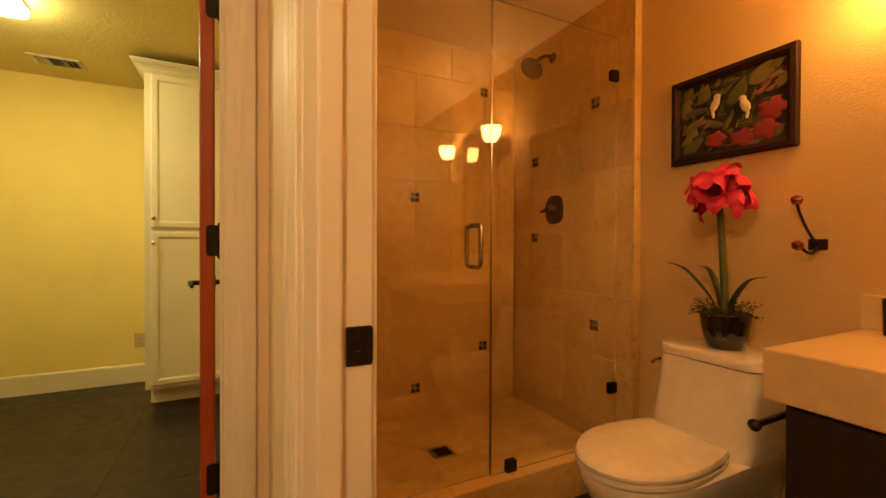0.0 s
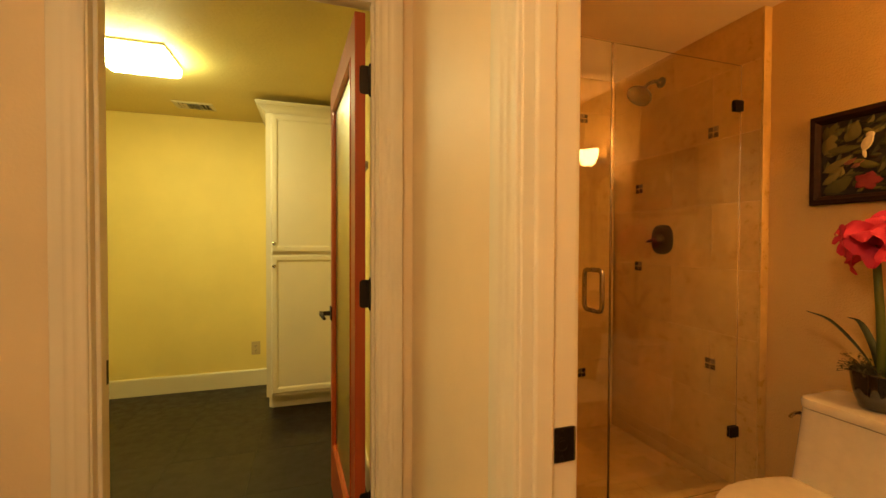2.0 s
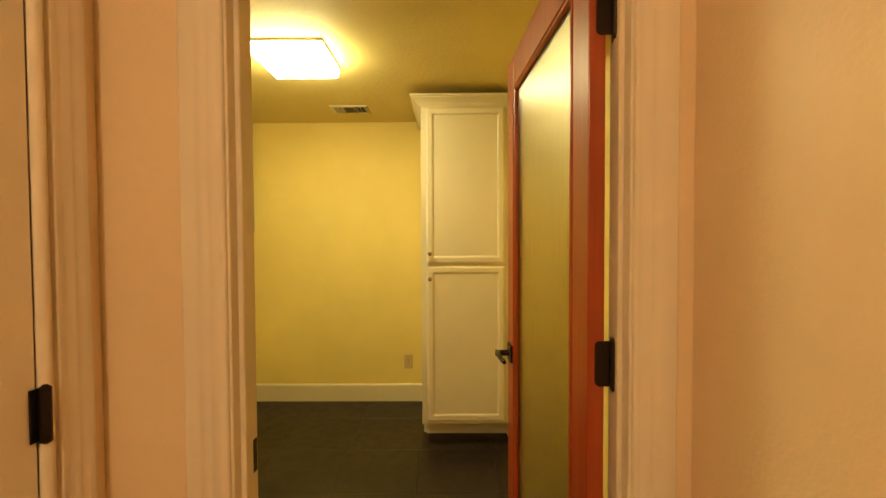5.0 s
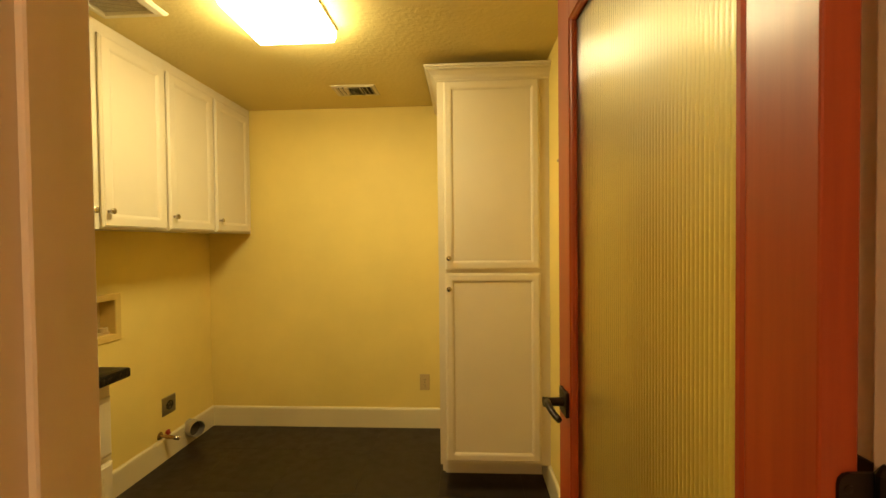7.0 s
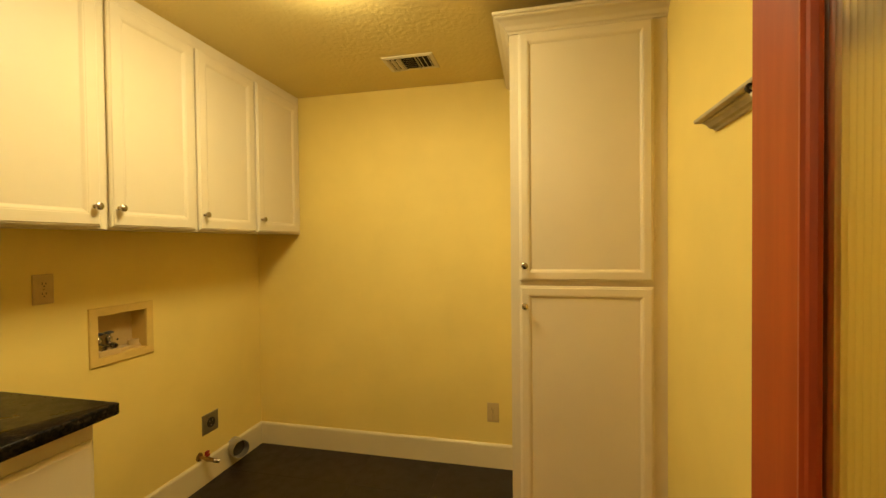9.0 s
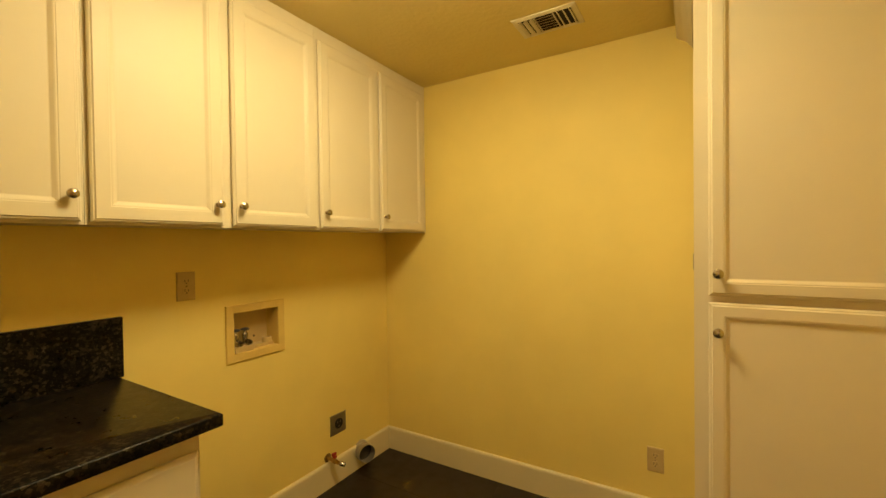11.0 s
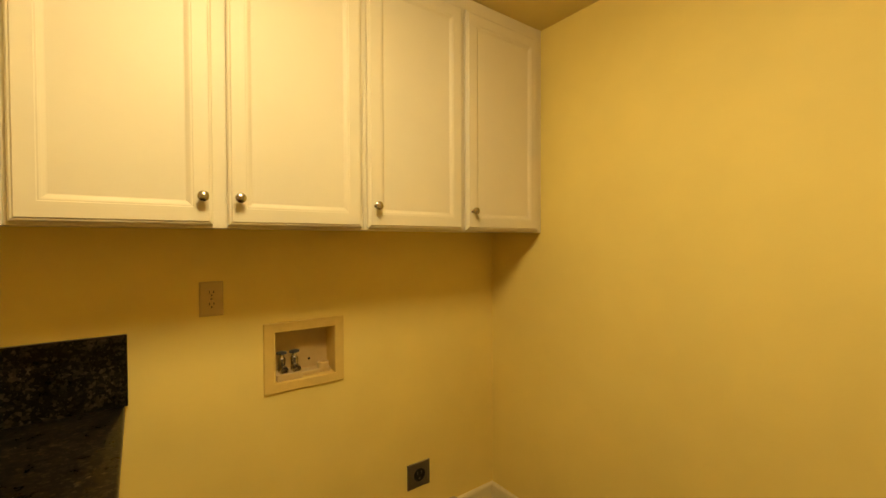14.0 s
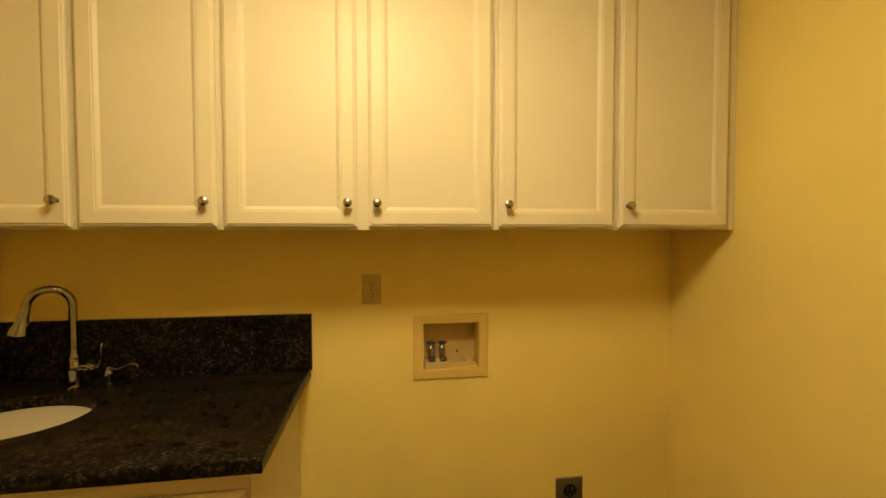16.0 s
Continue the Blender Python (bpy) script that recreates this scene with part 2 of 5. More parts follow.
def part(name, bm, material, parent, label="", smooth=False, kind=""):
    """Links a mesh given in world places as one part under a thing or part."""
    bmesh.ops.translate(bm, verts=bm.verts, vec=-origin_of(parent))
    ob = new(name, finish(bm, smooth))
    ob.data.materials.append(material)
    ob.parent = parent
    return tagged(ob, label, "", "", kind)


def single(name, bm, material, label, category, group="", kind="", smooth=False):
    ob = new(name, finish(bm, smooth))
    ob.data.materials.append(material)
    return tagged(ob, label, category, group, kind)


def structure(name, bm, material, label="", category=""):
    return single(name, bm, material, label or name.replace("_", " "), category or name.split("_")[0], "", "structure")


def piece(name, mesh, parent, at):
    ob = new(name, mesh)
    ob.parent = parent
    ob.location = Vector(at) - origin_of(parent)
    return ob


# ---- the plan ----
WX, EX, SY, NY, TOP = -1.955, 0.375, 1.763, 4.30, 2.31      # laundry
HL, HR, HY, HB = -0.715, 0.41, 1.665, -2.0                  # hall
BL, BR, BB, BF, BTOP = 0.51, 1.97, 2.53, -0.9, 2.28         # bathroom
DL, DR, DTOP = -0.466, 0.290, 2.055                        # laundry doorway
PL, PR = 0.15, 0.922                                       # bathroom doorway along y

# ---- structure ----
structure("wall_north", boxes((WX - 0.1, EX + 0.1, NY, NY + 0.1, 0, TOP)), YELLOW, "pale yellow painted laundry wall", "wall")
by0, by1, bz0, bz1 = 3.238, 3.458, 0.868, 1.048
structure("wall_west", boxes((WX - 0.12, WX, SY - 0.055, by0, 0, TOP), (WX - 0.12, WX, by1, NY, 0, TOP),
                             (WX - 0.12, WX, by0, by1, 0, bz0), (WX - 0.12, WX, by0, by1, bz1, TOP)), YELLOW,
          "pale yellow painted laundry wall behind the cabinets", "wall")
structure("wall_east", boxes((EX, EX + 0.1, SY - 0.055, NY, 0, TOP)), YELLOW, "pale yellow painted wall behind the door", "wall")
structure("wall_south", boxes((WX, DL - 0.02, SY - 0.055, SY, 0, TOP), (DR + 0.02, EX, SY - 0.055, SY, 0, TOP),
                              (DL - 0.02, DR + 0.02, SY - 0.055, SY, DTOP + 0.02, TOP)), YELLOW, "pale yellow wall round the laundry doorway", "wall")
structure("wall_hall_end", boxes((HL - 0.1, DL - 0.02, HY, SY - 0.057, 0, TOP), (DR + 0.02, HR + 0.1, HY, SY - 0.057, 0, TOP),
                                 (DL - 0.02, DR + 0.02, HY, SY - 0.057, DTOP + 0.02, TOP)), HALLWALL, "cream painted hall wall round the laundry doorway", "wall")
CY0, CY1, CTOP = 0.735, 1.545, 2.06                        # closet opening along y
structure("wall_hall_left", boxes((HL - 0.1, HL, HB, CY0, 0, TOP), (HL - 0.1, HL, CY1, HY - 0.002, 0, TOP), (HL - 0.1, HL, CY0, CY1, CTOP, TOP),
                                  (HL - 0.16, HL - 0.102, CY0 - 0.1, CY1 + 0.1, 0, TOP)), HALLWALL, "cream painted hall wall with a closet", "wall")
structure("wall_hall_right", boxes((HR, HR + 0.049, HB, PL - 0.02, 0, TOP), (HR, HR + 0.049, PR + 0.02, HY - 0.002, 0, TOP),
                                   (HR, HR + 0.049, PL - 0.02, PR + 0.02, DTOP + 0.02, TOP)), HALLWALL, "cream painted hall wall with the bathroom doorway", "wall")
structure("wall_hall_back", boxes((HL - 0.1, HR + 0.1, HB - 0.1, HB, 0, TOP)), HALLWALL, "cream painted wall at the hall's other end", "wall")
structure("wall_bath_west", boxes((BL - 0.049, BL, BF, PL - 0.02, 0, TOP), (BL - 0.049, BL, PR + 0.02, BB, 0, TOP),
                                  (BL - 0.049, BL, PL - 0.02, PR + 0.02, DTOP + 0.02, TOP)), BATHWALL, "textured cream bathroom wall", "wall")
structure("wall_bath_east", boxes((BR, BR + 0.1, BF, BB + 0.1, 0, TOP)), BATHWALL, "textured cream bathroom wall with a picture", "wall")
structure("wall_bath_north", boxes((BL - 0.049, BR, BB, BB + 0.1, 0, TOP)), BATHWALL, "wall behind the shower", "wall")
structure("wall_bath_south", boxes((BL - 0.049, BR + 0.1, BF - 0.1, BF, 0, TOP)), BATHWALL, "textured cream bathroom wall", "wall")
structure("ceiling_laundry", boxes((WX - 0.12, EX + 0.1, SY - 0.055, NY + 0.1, TOP, TOP + 0.1)), CEILING, "pale yellow knockdown ceiling", "ceiling")
structure("ceiling_hall", boxes((HL - 0.16, HR + 0.049, HB - 0.1, SY - 0.057, TOP, TOP + 0.1)), HALLWALL, "cream hall ceiling", "ceiling")
structure("ceiling_bath", boxes((BL - 0.049, BR, BF, BB, BTOP, TOP)), BATHCEIL, "cream bathroom ceiling", "ceiling")
floor = structure("floor", boxes((WX - 0.12, EX + 0.1, HY, NY + 0.1, -0.1, -0.004), (HL - 0.16, BL - 0.05, HB - 0.1, HY, -0.1, -0.004)), GROUT, "dark slate tile floor", "floor")
bath_floor = structure("floor_bath", boxes((BL - 0.05, BR + 0.1, BF - 0.1, BB + 0.1, -0.1, -0.004)), GROUT, "dark tile bathroom floor", "floor")


def base_profile(d):
    return [(0, 0), (d, 0), (d, 0.129), (d - 0.002, 0.137), (d - 0.007, 0.143), (0, 0.144)]


def baseboard(p0, p1, out, label):
    """A board from p0 to p1 on a wall whose face looks along out."""
    bm, o = bmesh.new(), Vector((*out, 0))
    loft(bm, [[Vector((*p, 0)) + o * a + Vector((0, 0, b)) for a, b in base_profile(0.014)] for p in (p0, p1)])
    structure("baseboard", bm, BASEWHITE, label, "baseboard")


baseboard((WX + 0.014, NY), (-0.214, NY), (0, -1), "white painted baseboard")
baseboard((WX, 2.79), (WX, NY), (1, 0), "white painted baseboard")
baseboard((EX, SY + 0.02), (EX, 3.72), (-1, 0), "white painted baseboard")
baseboard((HL, HB), (HL, 0.66), (1, 0), "white painted hall baseboard")
baseboard((HR, 1.03), (HR, HY), (-1, 0), "white painted hall baseboard")


def casing_profile(w):
    """Across the width from the inner edge: (offset, thickness)."""
    return [(0, 0), (0, 0.007), (0.002, 0.0094), (0.010, 0.0096), (0.0125, 0.0084), (0.0165, 0.0082), (0.0225, 0.0090), (0.0265, 0.0108), (0.0295, 0.0126),
            (0.0325, 0.0128), (0.0355, 0.0120), (0.0440, 0.0126), (0.0470, 0.0146), (0.0500, 0.0160), (0.0540, 0.0162), (w - 0.004, 0.0165), (w - 0.001, 0.0145), (w, 0.0115), (w, 0)]


def casing(a, b, top, out, along, w, label, name="trim"):
    """Three mitred boards round an opening that runs from a to b (2D points), on the face looking along out."""
    o, d = Vector((*out, 0)), Vector((*along, 0))
    A, B = Vector((*a, 0)), Vector((*b, 0))
    rows = []
    for base, side, z in ((A, -d, 0), (A, -d, top), (B, d, top), (B, d, 0)):
        rows.append([base + side * p + o * q + Vector((0, 0, z + (p if z else 0))) for p, q in casing_profile(w)])
    bm = bmesh.new()
    loft(bm, rows)
    single(name, bm, TRIM, label, "door casing", "", "structure", True)


casing((DL - 0.005, HY), (DR + 0.005, HY), DTOP + 0.005, (0, -1), (1, 0), 0.080, "white moulded casing of the laundry doorway")
casing((DL - 0.005, SY), (DR + 0.005, SY), DTOP + 0.005, (0, 1), (1, 0), 0.078, "white moulded casing inside the laundry")
casing((HR, PL - 0.005), (HR, PR + 0.005), DTOP + 0.005, (-1, 0), (0, 1), 0.090, "white moulded casing of the bathroom doorway")
casing((BL, PL - 0.005), (BL, PR + 0.005), DTOP + 0.005, (1, 0), (0, 1), 0.080, "white moulded casing inside the bathroom")
casing((HL, CY0), (HL, CY1 + 0.022), CTOP + 0.005, (1, 0), (0, 1), 0.062, "white casing of the closet")

# jambs with their stops
jamb = structure("door_1", boxes((DL - 0.02, DL, HY - 0.001, SY + 0.001, 0, DTOP), (DR, DR + 0.02, HY - 0.001, SY + 0.001, 0, DTOP),
                                 (DL - 0.02, DR + 0.02, HY - 0.001, SY + 0.001, DTOP, DTOP + 0.02), bevel=0.0015), TRIM, "white door jamb of the laundry", "door frame")
part("door_stop", boxes((DL, DL + 0.011, 1.690, 1.722, 0, DTOP), (DR - 0.011, DR, 1.690, 1.722, 0, DTOP), (DL + 0.011, DR - 0.011, 1.690, 1.722, DTOP - 0.011, DTOP), bevel=0.002), TRIM, jamb)
part("strike_plate", boxes((DL - 0.001, DL + 0.002, 1.726, 1.758, 0.86, 0.93), bevel=0.001), BRONZE, jamb, "dark bronze strike plate")
bjamb = structure("door_2", boxes((HR - 0.001, BL + 0.001, PR, PR + 0.02, 0, DTOP), (HR - 0.001, BL + 0.001, PL - 0.02, PL, 0, DTOP),
                                  (HR - 0.001, BL + 0.001, PL - 0.02, PR + 0.02, DTOP, DTOP + 0.02), bevel=0.0015), TRIM, "white door jamb of the bathroom", "door frame")
part("door_stop", boxes((0.428, 0.464, PR - 0.011, PR, 0, DTOP), (0.428, 0.464, PL, PL + 0.011, 0, DTOP), (0.428, 0.464, PL + 0.011, PR - 0.011, DTOP - 0.011, DTOP), bevel=0.005, segs=3), TRIM, bjamb)
bm = boxes((0.470, 0.5085, PR - 0.003, PR, 0.909, 0.968), bevel=0.0015)
lathe(bm, (0.484, PR - 0.003, 0.9385), (0, -1, 0), [(0.013, 0), (0.013, 0.0015), (0.009, 0.0015), (0.008, 0.0006)], 16)
for z in (0.9175, 0.9595):
    lathe(bm, (0.484, PR - 0.003, z), (0, -1, 0), [(0.004, 0), (0.004, 0.001), (0.001, 0.0016)], 10)
strike = part("strike_plate", bm, BRONZE, bjamb, "worn oil-rubbed bronze strike plate")
tube_bm = bmesh.new()
loft(tube_bm, [[Vector((0.508 + 0.0035 * s, PR - 0.0025 + 0.002 * s * s, 0.9385 + k * (0.0285 - 0.008 * s ** 3))) for k in (-1, -0.5, 0, 0.5, 1)] for s in (0, 0.3, 0.6, 0.85, 1.0)], False, False, False)
part("lip", tube_bm, BRONZE, strike)

# ---- laundry door ----
LEAN = math.atan2(0.040, 0.799)
HINGE = Vector((0.228, 1.714, 0))
DW, DT, DZ0, DZ1 = 0.800, 0.035, 0.022, 2.022


def on_door(bm):
    """Turns a mesh given as (along the door from the hinge, depth behind its front face, height) into place."""
    f = Vector((-math.sin(LEAN), math.cos(LEAN), 0))
    r = Vector((math.cos(LEAN), math.sin(LEAN), 0))
    for v in bm.verts:
        v.co = HINGE + f * v.co.x + r * v.co.y + Vector((0, 0, v.co.z))
    return bm


door = thing("door", HINGE, "open red-stained wooden door with a reeded glass pane", "door")
SH, SW, TR, BRL = 0.089, 0.102, 0.114, 0.245
part("stile", on_door(boxes((0, SH, 0, DT, DZ0, DZ1), bevel=0.0025, segs=2)), REDWOOD, door)
part("stile", on_door(boxes((DW - SW, DW, 0, DT, DZ0, DZ1), bevel=0.0025, segs=2)), REDWOOD, door)
part("rail", on_door(boxes((SH, DW - SW, 0.0004, DT - 0.0004, DZ1 - TR, DZ1 - 0.0005), bevel=0.001)), REDWOOD, door)
part("rail", on_door(boxes((SH, DW - SW, 0.0004, DT - 0.0004, DZ0 + 0.0005, DZ0 + BRL), bevel=0.001)), REDWOOD, door)
GW, GH, GZ = DW - SH - SW, DZ1 - TR - DZ0 - BRL, DZ0 + BRL
for side, sgn in ((0.0, 1), (DT, -1)):
    bm = framed(bmesh.new(), (SH, side, GZ), (1, 0, 0), (0, sgn, 0), GW, GH,
                [(-0.001, 0.001), (0.002, -0.003), (0.007, -0.004), (0.010, 0.0), (0.014, 0.002), (0.018, 0.008), (0.018, 0.014), (-0.001, 0.014)])
    part("glazing_bead", on_door(bm), REDWOOD, door)
bm = bmesh.new()
N, rows = 62, []
x0, w = SH + 0.004, GW - 0.008
for i in range(N * 5 + 1):
    x = x0 + w * i / (N * 5)
    rows.append((x, 0.0145 - 0.0010 * abs(math.sin(math.pi * i / 5))))
lo = [bm.verts.new((x, d, GZ + 0.004)) for x, d in rows]
hi = [bm.verts.new((x, d, GZ + GH - 0.004)) for x, d in rows]
lo2 = [bm.verts.new((x, 0.0205, GZ + 0.004)) for x in (x0, x0 + w)]
hi2 = [bm.verts.new((x, 0.0205, GZ + GH - 0.004)) for x in (x0, x0 + w)]
for i in range(len(rows) - 1):
    bm.faces.new((lo[i], lo[i + 1], hi[i + 1], hi[i]))
bm.faces.new((lo2[0], hi2[0], hi2[1], lo2[1]))
bm.faces.new((lo[0], hi[0], hi2[0], lo2[0]))
bm.faces.new((lo[-1], lo2[1], hi2[1], hi[-1]))
bm.faces.new(lo + lo2[::-1])
bm.faces.new(hi + hi2[::-1])
pane = part("pane", on_door(bm), REEDED, door, "vertically reeded translucent glass")
pane.visible_shadow = False
for z in (1.849, 1.146, 0.435):
    rim = [(DT + 0.012, -0.092), (DT + 0.012, 0.0)] + [(0.025 - 0.010 * math.sin(a), -0.010 + 0.010 * math.cos(a)) for a in (0, 0.52, 1.05, 1.57)] + [(0.025 - 0.010 * math.cos(a), -0.082 - 0.010 * math.sin(a)) for a in (0, 0.52, 1.05, 1.57)]
    bm = loft(bmesh.new(), [[Vector((x, d, z + h_)) for d, h_ in rim] for x in (0.0, -0.0032)])
    h = part("hinge", on_door(bm), BRONZE, door, "oil-rubbed bronze hinge")
    bm = lathe(bmesh.new(), (-0.007, DT + 0.016, z - 0.094), (0, 0, 1), [(0.002, -0.008), (0.005, -0.005), (0.0075, 0), (0.0075, 0.094), (0.005, 0.099), (0.002, 0.103)], 12)
    part("knuckle", on_door(bm), BRONZE, h)
    part("leaf", boxes((DR - 0.003, DR - 0.0003, 1.702, 1.750, z - 0.092, z), bevel=0.001), BRONZE, h)
    for dz in (0.014, 0.046, 0.078):
        part("screw", on_door(lathe(bmesh.new(), (-0.003, 0.023 + 0.005 * (dz == 0.046), z - dz), (-1, 0, 0), [(0.0042, 0), (0.004, 0.0008), (0.0012, 0.0012)], 10)), BRONZE, h)
    part("knuckle_plate", on_door(boxes((-0.004, -0.001, DT + 0.016, DT + 0.034, z - 0.092, z), bevel=0.001)), BRONZE, h)
LX, LZ = DW - 0.060, 0.917
for side, sgn in ((0.0, -1), (DT, 1)):
    bm = boxes((LX - 0.031, LX + 0.031, side, side + sgn * 0.009, LZ - 0.033, LZ + 0.033), bevel=0.002)
    lev = part("lever_handle", on_door(bm), BRONZE, door, "oil-rubbed bronze lever on a square rose", True)
    bm = lathe(bmesh.new(), (LX, side + sgn * 0.008, LZ), (0, sgn, 0), [(0.013, 0), (0.011, 0.012), (0.011, 0.040), (0.013, 0.052)], 14)
    part("spindle", on_door(bm), BRONZE, lev, "", True)
    pts = curve((LX + 0.008, side + sgn * 0.050, LZ), (LX - 0.03, side + sgn * 0.054, LZ + 0.003), (LX - 0.065, side + sgn * 0.051, LZ - 0.003), (LX - 0.094, side + sgn * 0.044, LZ - 0.009), n=5)
    part("lever", on_door(tube(bmesh.new(), pts, lambda t: 0.0105 - 0.003 * t, 10)), BRONZE, lev, "", True)
part("latch", on_door(boxes((DW - 0.001, DW + 0.002, 0.006, DT - 0.006, LZ - 0.028, LZ + 0.028), bevel=0.001)), BRONZE, door)

# ---- louvred closet door ----
closet = thing("louvred_door", (HL, CY1, 0), "cream painted louvred closet door, shut", "door")
cx0, cx1 = HL - 0.034, HL - 0.002
cy0, cy1 = CY0 + 0.006, CY1 - 0.0075
part("stile", boxes((cx0, cx1, cy1 - 0.09, cy1, 0.02, CTOP - 0.01), bevel=0.002), TRIM, closet)
part("stile", boxes((cx0, cx1, cy0, cy0 + 0.09, 0.02, CTOP - 0.01), bevel=0.002), TRIM, closet)
for z0, z1 in ((CTOP - 0.115, CTOP - 0.012), (0.845, 0.972), (0.022, 0.215)):
    part("rail", boxes((cx0 + 0.0005, cx1 - 0.0005, cy0 + 0.09, cy1 - 0.09, z0, z1), bevel=0.001), TRIM, closet)
for z0, z1 in ((0.972, CTOP - 0.115), (0.215, 0.845)):
    bm = framed(bmesh.new(), (cx1, cy0 + 0.09, z0), (0, 1, 0), (1, 0, 0), cy1 - cy0 - 0.18, z1 - z0, [(0, -0.001), (0.003, 0.0015), (0.008, 0.001), (0.012, -0.004), (0.012, -0.03)])
    part("bead", bm, TRIM, closet)
    n = round((z1 - z0) / 0.034)
    bm = loft(bmesh.new(), [[Vector((a, y, b)) for a, b in ((-0.0125, 0.0185), (-0.008, 0.0225), (0.0125, -0.0155), (0.008, -0.0195))] for y in (-(cy1 - cy0 - 0.18) / 2, (cy1 - cy0 - 0.18) / 2)])
    slat = finish(bm)
    slat.materials.append(TRIM)
    for i in range(n):
        piece("slat", slat, closet, ((cx0 + cx1) / 2 + 0.002, (cy0 + cy1) / 2, z0 + (i + 0.5) * (z1 - z0) / n))
bm = bmesh.new()
tube(bm, [(HL + 0.001, CY1 + 0.004, 0.02), (HL + 0.001, CY1 + 0.004, CTOP)], 0.0105, 10)
single("trim", bm, TRIM, "rounded white bead of the closet jamb", "trim", "", "structure", True)
for z in (1.87, 1.117, 0.30):
    bm = lathe(bmesh.new(), (HL + 0.009, CY1 - 0.004, z - 0.086), (0, 0, 1), [(0.003, -0.006), (0.0085, -0.002), (0.0085, 0.086), (0.003, 0.091)], 12)
    h = part("hinge", bm, BRONZE, closet, "black hinge knuckle", True)
    part("leaf", boxes((HL - 0.001, HL + 0.002, CY1 - 0.022, CY1 + 0.012, z - 0.086, z), bevel=0.0008), BRONZE, h)

# ---- cabinets ----
DOOR_RINGS = [(0.006, 0.0), (0.006, 0.003), (0.0, 0.005), (0.0, 0.012), (0.004, 0.016), (0.007, 0.0165), (0.010, 0.020), (0.044, 0.020), (0.046, 0.0188), (0.049, 0.0188),
              (0.052, 0.0176), (0.0595, 0.0128), (0.0615, 0.0122), (0.064, 0.0122)]


def knob(parent, p, n):
    bm = lathe(bmesh.new(), p, n, [(0.007, -0.001), (0.007, 0.002), (0.0045, 0.005), (0.0045, 0.012), (0.010, 0.016), (0.0135, 0.021), (0.0130, 0.027), (0.007, 0.031), (0.0, 0.032)], 18)
    part("knob", bm, NICKEL, parent, "round satin nickel knob", True)


def cabinet_door(parent, o, u, n, w, h, knob_at=None, k=1.0):
    """An overlay door: stepped frame, recessed flat panel and a knob."""
    ob = part("cabinet_door", framed(bmesh.new(), o, u, n, w, h, [(i * k if i > 0.02 else i, d) for i, d in DOOR_RINGS], True, False), CABINET, parent)
    part("panel", framed(bmesh.new(), o, u, n, w, h, [(0.0635 * k, 0.002), (0.0635 * k, 0.0124), (0.080, 0.0124)], True, True), CABINET, ob)
    if knob_at:
        a, b = knob_at
        knob(ob, Vector(o) + Vector(u) * a + Vector((0, 0, b)) + Vector(n) * 0.020, n)
    return ob


def upper_cabinet(y0, y1, doors, label):
    c = thing("wall_cabinet", (WX, (y0 + y1) / 2, 1.413), label, "wall cabinet", "wall cabinets")
    f = -1.637
    body = boxes((WX, f - 0.02, y0 + 0.001, y1 - 0.001, 1.420, TOP - 0.001))
    part("body", body, CABINET, c)
    ys = [y0 + 0.0005] + [d for d in doors[1:-1]] + [y1 - 0.0005]
    bm = bmesh.new()
    for i, y in enumerate(ys):
        a = y if i == 0 else y - 0.022 if i < len(ys) - 1 else y - 0.034
        b = y + 0.034 if i == 0 else y + 0.022 if i < len(ys) - 1 else y
        box(bm, f - 0.02, f, a, b, 1.413, TOP - 0.001)
    box(bm, f - 0.02, f - 0.0004, y0 + 0.03, y1 - 0.03, 1.4135, 1.46)
    box(bm, f - 0.02, f - 0.0004, y0 + 0.03, y1 - 0.03, 2.225, TOP - 0.0015)
    part("face_frame", bm, CABINET, c)
    return c, f


for y0, y1, mid, label, ks in ((1.765, 2.620, 2.243, "cream painted wall cabinet over the sink", ("r", "r")),
                               (2.620, 3.434, 3.022, "cream painted two-door wall cabinet over the washer box", ("r", "l")),
                               (3.434, 4.298, 3.846, "cream painted wall cabinet in the room's corner", ("l", "l"))):
    c, f = upper_cabinet(y0, y1, (y0, mid, y1), label)
    edges = ((y0 + (0.010 if y0 > 1.9 else 0.012), mid - (0.017 if ks == ("r", "l") else 0.010)), (mid + (0.017 if ks == ("r", "l") else 0.010), y1 - (0.010 if y1 < 4.2 else 0.040)))
    for (a, b), k in zip(edges, ks):
        cabinet_door(c, (f + 0.0005, a, 1.421), (0, 1, 0), (1, 0, 0), b - a, 0.831, (0.026 if k == "l" else b - a - 0.026, 0.071))

tall = thing("tall_cabinet", (0.06, 3.56, 0), "tall cream painted two-door pantry cabinet with crown moulding", "cabinet")
TX0, TX1, TF = -0.214, 0.342, 3.555
part("body", boxes((TX0, TX1, TF + 0.02, NY - 0.001, 0.142, 2.25)), CABINET, tall)
part("face_frame", boxes((TX0 - 0.0005, TX0 + 0.042, TF, TF + 0.02, 0.142, 2.25), (TX1 - 0.032, EX - 0.001, TF, TF + 0.02, 0.142, 2.25),
                         (TX0 + 0.042, TX1 - 0.032, TF + 0.0004, TF + 0.02, 2.155, 2.25), (TX0 + 0.042, TX1 - 0.032, TF + 0.0004, TF + 0.02, 1.165, 1.205),
                         (TX0 + 0.042, TX1 - 0.032, TF + 0.0004, TF + 0.02, 0.142, 0.175)), CABINET, tall)
part("toe_kick", boxes((TX0 + 0.018, TX1 + 0.018, 3.722, 3.742, 0.0, 0.142)), CABINET, tall)
